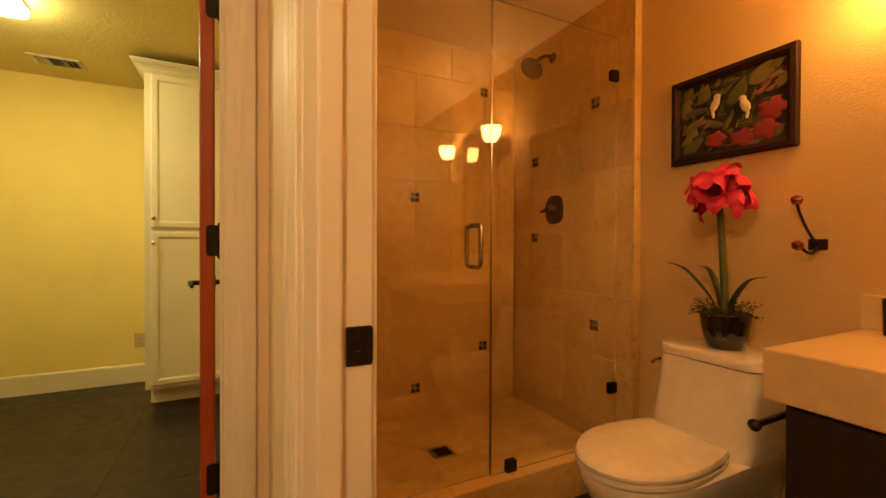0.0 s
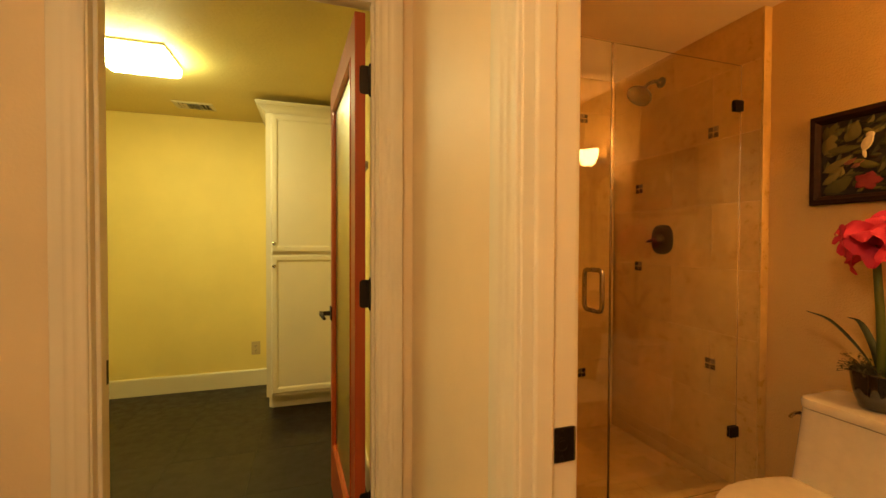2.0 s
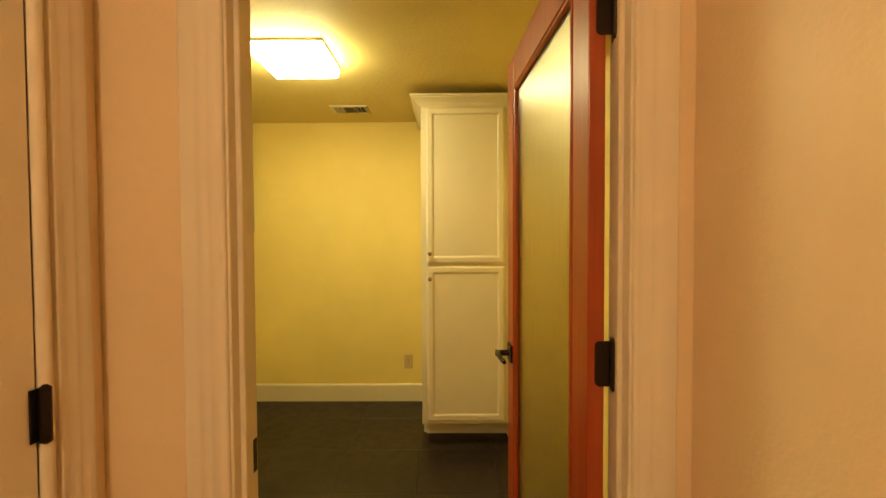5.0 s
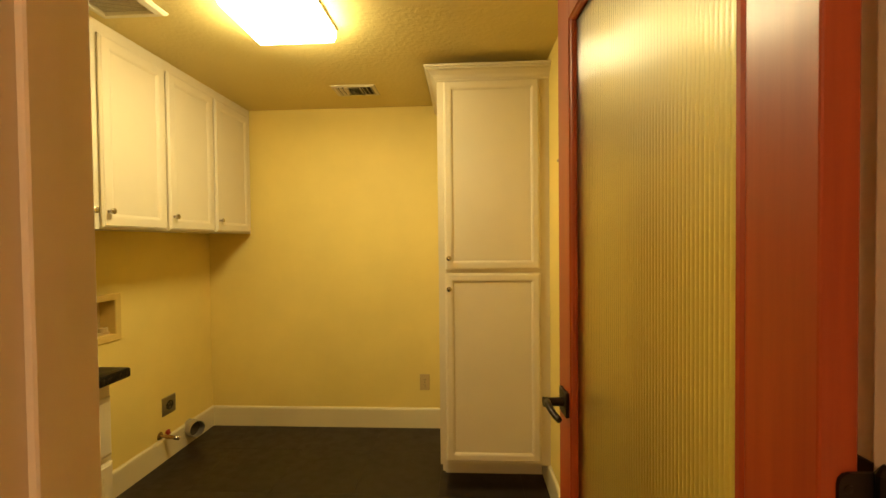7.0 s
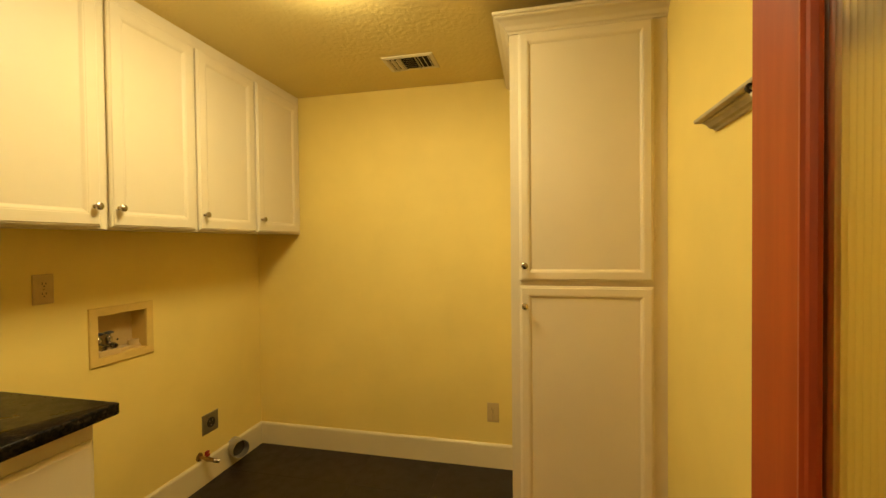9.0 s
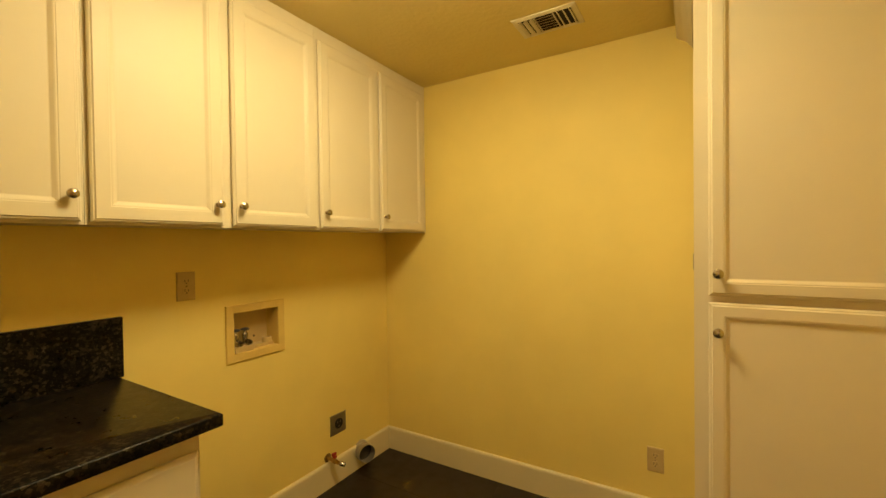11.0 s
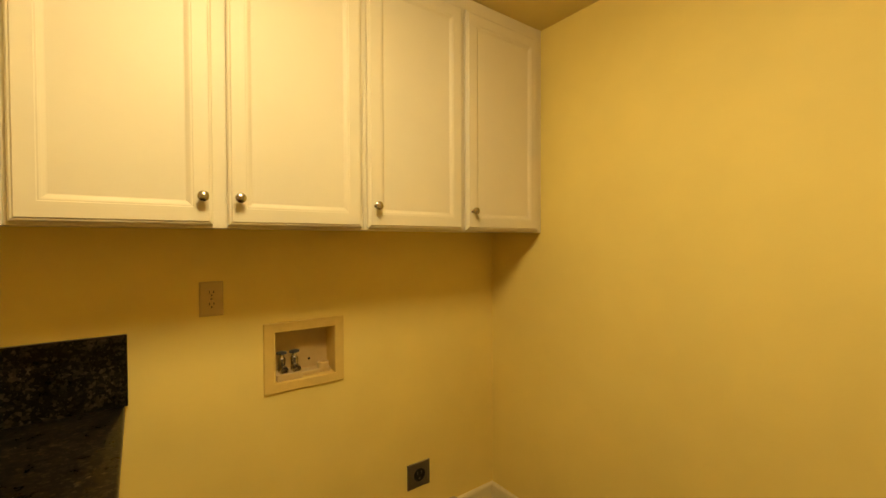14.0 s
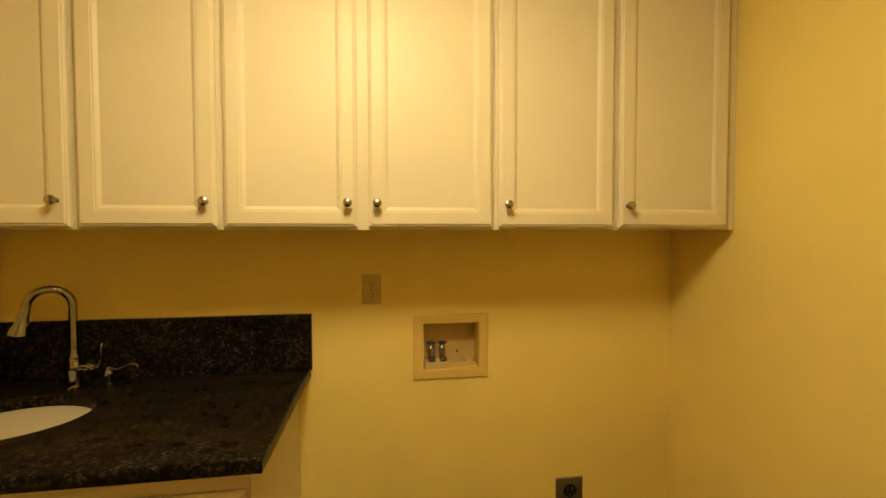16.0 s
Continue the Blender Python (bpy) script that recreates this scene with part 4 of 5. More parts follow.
def tile_run(parent, spans, zs, put, mat, thick=0.009, along_x=True):
    """Courses of tiles, their joints staggered; put(a, z) gives a tile's middle."""
    cache = {}
    for row, (z0, z1) in enumerate(zip(zs, zs[1:])):
        for a0, a1 in spans[row % len(spans)]:
            key = (round(a1 - a0, 4), round(z1 - z0, 4))
            if key not in cache:
                w, h = key[0] - 0.0009, key[1] - 0.0009
                cache[key] = tile_mesh(w, thick, h, mat) if along_x else tile_mesh(thick, w, h, mat)
            piece("tile", cache[key], parent, put((a0 + a1) / 2, (z0 + z1) / 2))


def cuts(lo, hi, first, step):
    xs = [lo]
    x = first
    while x < hi - 0.03:
        if x > lo + 0.03:
            xs.append(x)
        x += step
    xs.append(hi)
    return list(zip(xs, xs[1:]))


zs = [PAN - 0.002] + [0.235 + 0.305 * i for i in range(7)] + [BTOP - 0.001]
tile_run(backer, [cuts(BL + 0.013, TXW - 0.009, 0.775, 0.458), cuts(BL + 0.013, TXW - 0.009, 1.004, 0.458)], zs, lambda a, z: (a, BB - 0.0250, z), TRAVERTINE)
zs2 = [CURB + 0.002] + zs[1:]
tile_run(side, [cuts(1.612, BB - 0.03, 1.84, 0.458), cuts(1.612, BB - 0.03, 2.069, 0.458)], zs2, lambda a, z: (TXW + 0.0035, a, z), TRAVERTINE, 0.009, False)
ft = tile_mesh(0.1150, 0.1150, 0.008, TRAVERTINE)
for i in range(12):
    for j in range(6):
        x, y = BL + 0.072 + i * 0.1155, 1.826 + j * 0.1155
        if x < TXW - 0.06 and not (abs(x - 1.180) < 0.058 and abs(y - 2.040) < 0.058):
            piece("tile", ft, pan, (x, y, PAN))


def mosaic(p, n, u):
    """A cluster of four small dark glass tiles set in the wall."""
    p, n, u = Vector(p), Vector(n), Vector(u)
    t = thing("mosaic_accent", p, "inset of four small dark glass mosaic tiles", "wall tile", "mosaic accents")
    for i, (a, b, w, h) in enumerate(((-0.026, -0.026, 0.024, 0.024), (0.002, -0.026, 0.024, 0.024), (-0.026, 0.002, 0.024, 0.024), (0.002, 0.002, 0.024, 0.024))):
        part("tile", framed(bmesh.new(), p + u * a + Vector((0, 0, b)), u, n, w, h, [(0, 0), (0, 0.0015), (0.0012, 0.0025)], True, True), ACCENT if i in (0, 1, 3) else ACCENT2, t)


for y, z in ((2.30, 1.585), (2.30, 1.135), (1.836, 1.80), (1.836, 0.69)):
    mosaic((TXW - 0.0012, y, z), (-1, 0, 0), (0, 1, 0))
for x, z in ((1.229, 1.36), (1.235, 0.27), (1.686, 0.467), (1.686, 2.03)):
    mosaic((x, BB - 0.0298, z), (0, -1, 0), (1, 0, 0))

DX, DY = 1.180, 2.040
drain = thing("shower_drain", (DX, DY, PAN), "square dark metal shower drain", "drain")
part("grate", framed(bmesh.new(), (DX - 0.052, DY - 0.052, PAN - 0.0035), (1, 0, 0), (0, 0, 1), 0.104, 0.104, [(0, 0), (0, 0.007), (0.004, 0.0085), (0.014, 0.0085), (0.016, 0.004), (0.05, 0.004)], True, True, (0, 1, 0)), STEEL, drain)
for k in range(5):
    part("bar", boxes((DX - 0.036, DX + 0.036, DY - 0.035 + k * 0.0165, DY - 0.028 + k * 0.0165, PAN + 0.0005, PAN + 0.0055)), BRONZE, drain)

screen = thing("shower_screen", (1.575, GY, CURB), "fixed clear glass shower panel with bronze clips", "shower screen")
g = part("pane", boxes((1.228, 1.920, GY - 0.005, GY + 0.005, CURB + 0.004, 2.062), bevel=0.001), CLEAR, screen)
g.visible_shadow = False
for x0, x1, z0, z1 in ((1.876, 1.9245, 1.857, 1.905), (1.876, 1.9245, 0.398, 0.447), (1.300, 1.349, CURB, CURB + 0.05)):
    part("clip", boxes((x0, x1, GY - 0.014, GY - 0.0055, z0, z1), (x0, x1, GY + 0.0055, GY + 0.014, z0, z1), bevel=0.002), BRONZE, screen, "bronze glass clip")
sdoor = thing("shower_door", (0.88, GY, CURB), "frameless clear glass shower door, shut", "shower door")
g = part("pane", boxes((BL + 0.012, 1.222, GY - 0.005, GY + 0.005, CURB + 0.012, 2.062), bevel=0.001), CLEAR, sdoor)
g.visible_shadow = False
part("edge_seal", boxes((1.2225, 1.2275, GY - 0.006, GY + 0.006, CURB + 0.012, 2.062), bevel=0.001), NICKEL, sdoor, "pale edge seal")
for z in (0.42, 1.90):
    part("hinge", boxes((BL + 0.012, BL + 0.07, GY - 0.015, GY - 0.0055, z - 0.045, z + 0.045), (BL + 0.012, BL + 0.07, GY + 0.0055, GY + 0.015, z - 0.045, z + 0.045), bevel=0.002), BRONZE, sdoor)
for s in (-1, 1):
    y = GY + s * 0.0055
    pts = [(1.145, y, 1.005)] + [(1.145, y + s * d, z) for d, z in ((0.030, 1.005), (0.044, 1.010), (0.050, 1.024), (0.050, 1.08), (0.050, 1.146), (0.044, 1.160), (0.030, 1.165))] + [(1.145, y, 1.165)]
    part("handle", tube(bmesh.new(), pts, 0.0095, 12), NICKEL, sdoor, "satin nickel pull handle", True)

valve = thing("shower_valve", (TXW, 2.13, 1.29), "dark bronze shower valve with an oval plate", "shower valve")
bm = bmesh.new()
VP = [(0.072, 0.0), (0.072, 0.004), (0.066, 0.010), (0.045, 0.013), (0.012, 0.014)]
loft(bm, [[Vector((TXW - 0.001 - d, 2.13 + r * math.copysign(abs(math.cos(a)) ** 0.75, math.cos(a)), 1.29 + 1.12 * r * math.copysign(abs(math.sin(a)) ** 0.75, math.sin(a)))) for a in [2 * math.pi * i / 32 for i in range(32)]] for r, d in VP])
part("plate", bm, BRONZE, valve, "", True)
hub = part("hub", lathe(bmesh.new(), (TXW - 0.014, 2.13, 1.29), (-1, 0, 0), [(0.030, 0), (0.027, 0.012), (0.024, 0.03), (0.018, 0.038), (0.004, 0.040)], 20), BRONZE, valve, "", True)
part("lever", tube(bmesh.new(), curve((TXW - 0.045, 2.13, 1.29), (TXW - 0.052, 2.155, 1.285), (TXW - 0.050, 2.185, 1.278), n=5), lambda t: 0.010 - 0.003 * t, 10), BRONZE, hub, "", True)
head = thing("overhead_shower", (TXW, 2.15, 2.10), "dark bronze round shower head on a short arm", "shower head")
part("flange", lathe(bmesh.new(), (TXW - 0.001, 2.15, 2.150), (-1, 0, 0), [(0.030, 0), (0.028, 0.006), (0.012, 0.012)], 20), BRONZE, head, "", True)
part("arm", tube(bmesh.new(), curve((TXW - 0.005, 2.15, 2.150), (TXW - 0.05, 2.15, 2.150), (TXW - 0.09, 2.15, 2.130), (TXW - 0.115, 2.15, 2.107), n=5), 0.0105, 10), BRONZE, head, "", True)
part("rose", lathe(bmesh.new(), (TXW - 0.108, 2.15, 2.113), (-0.62, 0, -0.78), [(0.010, 0), (0.018, 0.010), (0.016, 0.022), (0.030, 0.034), (0.062, 0.055), (0.068, 0.066), (0.066, 0.074), (0.055, 0.075), (0.004, 0.073)], 26), BRONZE, head, "", True)

# ---- toilet ----
TY, TB = 1.172, BR - 0.004
toilet = thing("toilet", (1.62, TY, 0), "white one-piece toilet with its lid shut", "toilet")


def bowl_ring(front, mid, hw, z, back, hw_back, n=15):
    """An outline rounded at the front, widest at mid, with straight sides that run to the back."""
    pts = [Vector((mid - (mid - front) * math.cos(a), TY + hw * math.sin(a), z)) for a in [math.pi / 2 - math.pi * i / (n - 1) for i in range(n)]]
    right = [Vector((mid + (back - mid) * t, TY - hw + (hw - hw_back) * t * t, z)) for t in (0.35, 0.7, 0.93)] + [Vector((back, TY - hw_back + 0.012, z))]
    left = [Vector((p.x, 2 * TY - p.y, z)) for p in right[::-1]]
    return pts + right + left


def slab(x0, x1, hw, z, r=0.03, n=6):
    """A rectangle with rounded corners."""
    out = []
    for cx, cy, a0 in ((x1 - r, TY + hw - r, 0), (x0 + r, TY + hw - r, 90), (x0 + r, TY - hw + r, 180), (x1 - r, TY - hw + r, 270)):
        for k in range(n):
            a = radians(a0 + 90 * k / (n - 1))
            out.append(Vector((cx + r * math.cos(a), cy + r * math.sin(a), z)))
    return out


bm = loft(bmesh.new(), [bowl_ring(1.36, 1.56, 0.105, 0.0, TB, 0.115), bowl_ring(1.365, 1.56, 0.103, 0.02, TB, 0.113), bowl_ring(1.36, 1.56, 0.102, 0.12, TB, 0.116), bowl_ring(1.32, 1.54, 0.120, 0.22, TB, 0.126),
                        bowl_ring(1.265, 1.50, 0.148, 0.32, TB, 0.146), bowl_ring(1.232, 1.48, 0.162, 0.385, TB, 0.160), bowl_ring(1.222, 1.47, 0.166, 0.415, TB, 0.166), bowl_ring(1.224, 1.47, 0.165, 0.428, TB, 0.166), bowl_ring(1.236, 1.47, 0.156, 0.433, TB, 0.160)])
part("bowl", bm, PORCELAIN, toilet, "", True)
bm = loft(bmesh.new(), [bowl_ring(1.222, 1.45, 0.160, 0.4335, 1.652, 0.128), bowl_ring(1.214, 1.45, 0.166, 0.438, 1.655, 0.132), bowl_ring(1.214, 1.45, 0.166, 0.449, 1.655, 0.132), bowl_ring(1.222, 1.45, 0.160, 0.4535, 1.652, 0.128)])
part("seat", bm, PORCELAIN, toilet, "", True)
bm = loft(bmesh.new(), [bowl_ring(1.220, 1.45, 0.161, 0.4555, 1.652, 0.129), bowl_ring(1.211, 1.45, 0.167, 0.459, 1.656, 0.134), bowl_ring(1.210, 1.45, 0.168, 0.468, 1.656, 0.134), bowl_ring(1.217, 1.45, 0.163, 0.476, 1.653, 0.130),
                        bowl_ring(1.245, 1.45, 0.140, 0.4815, 1.640, 0.112), bowl_ring(1.33, 1.46, 0.075, 0.485, 1.600, 0.060), bowl_ring(1.43, 1.47, 0.015, 0.486, 1.530, 0.014)])
part("lid", bm, PORCELAIN, toilet, "", True)
for s_ in (-1, 1):
    part("lid_hinge", lathe(bmesh.new(), (1.664, TY + s_ * 0.075 - 0.018, 0.449), (0, 1, 0), [(0.006, 0), (0.011, 0.003), (0.011, 0.033), (0.006, 0.036)], 12), PORCELAIN, toilet, "", True)
bm = loft(bmesh.new(), [slab(1.668, TB, 0.166, 0.425, 0.04), slab(1.682, TB, 0.166, 0.455, 0.04), slab(1.694, TB, 0.165, 0.52, 0.04), slab(1.712, TB, 0.164, 0.62, 0.04), slab(1.724, TB, 0.163, 0.698, 0.04)])
part("tank", bm, PORCELAIN, toilet, "", True)
bm = loft(bmesh.new(), [slab(1.726, TB, 0.161, 0.6995, 0.04), slab(1.721, TB, 0.166, 0.703, 0.042), slab(1.719, TB, 0.167, 0.724, 0.042), slab(1.724, TB, 0.163, 0.733, 0.04), slab(1.742, TB - 0.016, 0.148, 0.736, 0.035)])
part("tank_lid", bm, PORCELAIN, toilet, "", True)
lever = part("flush_lever", lathe(bmesh.new(), (1.765, TY + 0.162, 0.662), (0, 1, 0), [(0.012, 0), (0.012, 0.006), (0.006, 0.010), (0.006, 0.018)], 14), BRONZE, toilet, "small bronze flush lever", True)
part("arm", tube(bmesh.new(), curve((1.765, TY + 0.179, 0.662), (1.748, TY + 0.183, 0.661), (1.722, TY + 0.183, 0.652), n=5), 0.006, 8), NICKEL, lever, "", True)

# ---- potted amaryllis ----
PX, PY, PZ = 1.845, 1.165, 0.7365
plant = thing("potted_plant", (PX, PY, PZ), "artificial red amaryllis in a black glazed pot on the tank", "potted plant")
part("pot", lathe(bmesh.new(), (PX, PY, PZ), (0, 0, 1), [(0.050, 0), (0.054, 0.003), (0.066, 0.035), (0.074, 0.075), (0.078, 0.108), (0.080, 0.118), (0.077, 0.121), (0.073, 0.112), (0.070, 0.100), (0.002, 0.100)], 32), POTGLAZE, plant, "", True)
part("stem", tube(bmesh.new(), curve((PX, PY, PZ + 0.09), (PX - 0.004, PY + 0.004, PZ + 0.26), (PX - 0.008, PY + 0.014, PZ + 0.44), (PX - 0.010, PY + 0.018, PZ + 0.51), n=6), lambda t: 0.0125 - 0.003 * t, 10), STEMGREEN, plant, "", True)


def blade(bm, path, width, cup=0.25):
    """A tapering leaf or petal along a path of points, folded along its middle."""
    pts = curve(*path, n=4)
    n = len(pts)
    rows = []
    for i, p in enumerate(pts):
        t = i / (n - 1)
        d = (pts[min(i + 1, n - 1)] - pts[max(i - 1, 0)]).normalized()
        s = d.cross(Vector((0, 0, 1)))
        s = s.normalized() if s.length > 0.05 else Vector((0, 1, 0))
        up_ = s.cross(d).normalized()
        w = width * max(0.03, math.sin(math.pi * min(1, 0.12 + 0.86 * t)) ** 0.8)
        rows.append([p - s * w + up_ * (w * cup), p - s * w * 0.5 + up_ * (w * cup * 0.3), p, p + s * w * 0.5 + up_ * (w * cup * 0.3), p + s * w + up_ * (w * cup)])
    loft(bm, rows, False, False, False)
    low = [[q - Vector((0, 0, 0.0012)) for q in r] for r in rows]
    loft(bm, low, False, False, False)
    return bm


Z = PZ + 0.10
for path, w in ((((PX, PY + 0.01, Z), (PX - 0.02, PY + 0.05, Z + 0.08), (PX - 0.04, PY + 0.12, Z + 0.165), (PX - 0.05, PY + 0.188, Z + 0.192)), 0.017),
                (((PX, PY + 0.005, Z), (PX + 0.01, PY + 0.03, Z + 0.09), (PX + 0.02, PY + 0.07, Z + 0.165), (PX + 0.02, PY + 0.105, Z + 0.180)), 0.015),
                (((PX, PY - 0.01, Z), (PX - 0.01, PY - 0.035, Z + 0.07), (PX - 0.02, PY - 0.085, Z + 0.138), (PX - 0.02, PY - 0.138, Z + 0.156)), 0.015)):
    part("leaf", blade(bmesh.new(), path, w), LEAFGREEN, plant, "", True)
rng = random.Random(4)
bm = bmesh.new()
for i in range(70):
    a, r = rng.uniform(0, 6.283), rng.uniform(0.02, 0.075)
    p0 = Vector((PX + r * 0.7 * math.cos(a), PY + r * 0.7 * math.sin(a), Z + 0.005))
    out = Vector((math.cos(a), math.sin(a), 0))
    tipd = rng.uniform(0.03, 0.065)
    q = p0 + out * tipd + Vector((0, 0, rng.uniform(0.0, 0.06)))
    tube(bm, [p0, (p0 + q) / 2 + Vector((0, 0, 0.012)), q], 0.0010, 4)
    for k in range(4):
        c = p0.lerp(q, 0.35 + 0.2 * k) + Vector((rng.uniform(-0.006, 0.006), rng.uniform(-0.006, 0.006), rng.uniform(0.002, 0.014)))
        e = Vector((rng.uniform(-1, 1), rng.uniform(-1, 1), rng.uniform(-0.4, 1))).normalized() * 0.0065
        f = e.cross(Vector((0.3, 0.5, 0.8))).normalized() * 0.0035
        bm.faces.new([bm.verts.new(v) for v in (c - e, c + f, c + e, c - f)])
part("moss", bm, MOSS, plant, "dried greenery round the stem", kind="stuff")


def petal(path, width, side, cup, phase):
    """A broad rounded petal with a rippled rim and a mid rib."""
    pts, bm = curve(*path, n=5), bmesh.new()
    n, rows = len(pts), []
    for i, p in enumerate(pts):
        t = i / (n - 1)
        d = (pts[min(i + 1, n - 1)] - pts[max(i - 1, 0)]).normalized()
        s = (side - d * side.dot(d)).normalized()
        q = s.cross(d)
        w = width * max(0.04, math.sin(math.pi * min(0.985, 0.05 + 0.93 * t ** 0.8))) ** 0.62
        row = []
        for k in range(-3, 4):
            f = k / 3
            row.append(p + s * (w * f) + q * (w * cup * f * f + 0.0045 * t * f * f * math.sin(9 * t + phase + 2 * k) + 0.002 * (k == 0)))
        rows.append(row)
    return loft(bm, rows, False, False, False)


FC = Vector((PX - 0.010, PY + 0.018, PZ + 0.525))
for (dx, dy, dz) in ((-0.55, 0.85, -0.12), (-0.8, -0.35, 0.30), (0.35, -0.6, 0.50), (-0.40, 0.15, 0.85), (-0.25, -0.90, 0.12)):
    ax = Vector((dx, dy, dz)).normalized()
    u = ax.orthogonal().normalized()
    v = ax.cross(u)
    for k in range(6):
        a = 2 * math.pi * k / 6 + dx
        o = u * math.cos(a) + v * math.sin(a)
        L = rng.uniform(0.85, 1.12)
        path = (FC, FC + ax * 0.032 * L + o * 0.014, FC + ax * 0.066 * L + o * 0.040 * L, FC + ax * 0.074 * L + o * 0.070 * L, FC + ax * 0.062 * L + o * 0.094 * L + Vector((0, 0, -0.008)))
        part("petal", petal(path, 0.039 * L, o.cross(ax), rng.uniform(-0.35, 0.35), rng.uniform(0, 6.3)), PETAL, plant, "", True)
part("bud_base", lathe(bmesh.new(), FC - Vector((0, 0, 0.02)), (0, 0, 1), [(0.010, 0), (0.018, 0.010), (0.014, 0.025), (0.004, 0.03)], 12), STEMGREEN, plant, "", True)

# ---- picture ----
pic = thing("framed_picture", (BR, 1.222, 1.42), "dark-framed relief of white birds, leaves and red flowers", "picture")
PY0, PY1, PZ0, PZ1 = 1.009, 1.443, 1.419, 1.757
PO, PU, PN = Vector((BR - 0.001, PY1, PZ0)), Vector((0, -1, 0)), Vector((-1, 0, 0))
PW, PH = PY1 - PY0, PZ1 - PZ0
part("frame", framed(bmesh.new(), PO, PU, PN, PW, PH, [(0, 0), (0, 0.020), (0.003, 0.024), (0.018, 0.025), (0.022, 0.021), (0.030, 0.016), (0.033, 0.008)], True, False), FRAMEWOOD, pic)
P_BACK = plain("painted_dark_ground", (0.020, 0.016, 0.010), 0.6)
P_LEAF = [plain("painted_leaf", c, 0.6) for c in ((0.085, 0.078, 0.018), (0.15, 0.122, 0.034), (0.035, 0.034, 0.010))]
P_WHITE = plain("painted_white", (0.62, 0.54, 0.34), 0.6)
P_RED = plain("painted_red", (0.24, 0.020, 0.024), 0.6)
P_PINK = plain("painted_dull_pink", (0.26, 0.09, 0.06), 0.6)
part("picture_ground", framed(bmesh.new(), PO, PU, PN, PW, PH, [(0.030, 0.006), (0.030, 0.009)], True, True), P_BACK, pic)


def on_pic(a, b, d):
    return PO + PU * (PW * a) + Vector((0, 0, PH * b)) + PN * d


def pic_leaf(a0, b0, a1, b1, w, mat, d=0.009):
    p, q = on_pic(a0, b0, d), on_pic(a1, b1, d)
    s = (q - p).cross(PN).normalized() * w
    bm = bmesh.new()
    rows = []
    for i in range(9):
        t = i / 8
        k = math.sin(math.pi * t ** 0.8)
        c = p.lerp(q, t) + s * (0.35 * math.sin(math.pi * t))
        rows.append([c - s * k - s * 0.001, c + PN * (0.004 * k + 0.0005), c + s * k + s * 0.001])
    loft(bm, rows, False, False, False)
    part("relief_leaf", bm, mat, pic, "", True)


rp = random.Random(11)
for k in range(120):
    a, c = rp.uniform(0.09, 0.86), rp.uniform(0.09, 0.84)
    ang, ln = rp.uniform(-0.3, 1.4), rp.uniform(0.06, 0.15)
    pic_leaf(a, c, min(0.91, a + ln * math.cos(ang)), min(0.90, c + ln * 1.3 * math.sin(ang)), rp.uniform(0.006, 0.013), P_LEAF[rp.randrange(3)], 0.0091 + 0.00002 * k)
for k, (a0, b0, a1, b1, w) in enumerate(((0.09, 0.72, 0.19, 0.90, 0.020), (0.10, 0.55, 0.15, 0.86, 0.024), (0.10, 0.60, 0.38, 0.60, 0.014), (0.25, 0.66, 0.33, 0.88, 0.024), (0.50, 0.56, 0.64, 0.84, 0.028),
                                         (0.66, 0.72, 0.83, 0.93, 0.030), (0.78, 0.84, 0.92, 0.90, 0.016), (0.09, 0.36, 0.30, 0.52, 0.018), (0.10, 0.13, 0.32, 0.34, 0.026), (0.09, 0.22, 0.24, 0.40, 0.016),
                                         (0.32, 0.44, 0.50, 0.36, 0.014), (0.64, 0.10, 0.78, 0.14, 0.013), (0.80, 0.14, 0.92, 0.24, 0.017), (0.86, 0.60, 0.92, 0.76, 0.014))):
    pic_leaf(a0, b0, a1, b1, w, P_LEAF[k % 2], 0.0118 + 0.0001 * k)
for a, b in ((0.24, 0.42), (0.29, 0.38), (0.74, 0.66), (0.80, 0.72), (0.78, 0.60), (0.84, 0.66), (0.70, 0.60)):
    pic_leaf(a, b, a + 0.09, b + 0.06, 0.008, P_PINK, 0.0135)
for a, b, f in ((0.395, 0.62, 1), (0.635, 0.52, -1)):
    bm = bmesh.new()
    for du, dz, ru, rz, tilt, top in ((0, 0, 0.0165, 0.027, 0.30, 0.016), (0.008, 0.026, 0.0125, 0.0115, 0, 0.0165), (-0.008, -0.034, 0.0065, 0.020, -0.15, 0.013)):
        ring = [(ru * math.cos(q) + tilt * rz * math.sin(q), rz * math.sin(q)) for q in [2 * math.pi * m / 16 for m in range(16)]]
        loft(bm, [[on_pic(a, b, d) + PU * (f * (du + x * k)) + Vector((0, 0, dz + z * k)) for x, z in ring] for k, d in ((1, 0.012), (0.9, top), (0.5, top + 0.002), (0.05, top + 0.0024))])
    bmesh.ops.recalc_face_normals(bm, faces=bm.faces)
    part("white_shape", bm, P_WHITE, pic, "", True)
for a, b, r in ((0.405, 0.22, 0.036), (0.615, 0.18, 0.038), (0.79, 0.22, 0.042), (0.835, 0.41, 0.044)):
    bm = bmesh.new()
    c = on_pic(a, b, 0.0140)
    n = 40
    loft(bm, [[c + PU * (r * k * (1 + 0.15 * math.cos(5 * t) + 0.05 * math.cos(15 * t)) * math.cos(t)) + Vector((0, 0, 0.8 * r * k * (1 + 0.15 * math.cos(5 * t) + 0.05 * math.cos(15 * t)) * math.sin(t))) + PN * d for t in [2 * math.pi * i / n for i in range(n)]] for k, d in ((1, 0.001), (0.8, 0.004), (0.3, 0.0015), (0.05, 0.003))])
    part("relief_flower", bm, P_RED, pic, "", True)

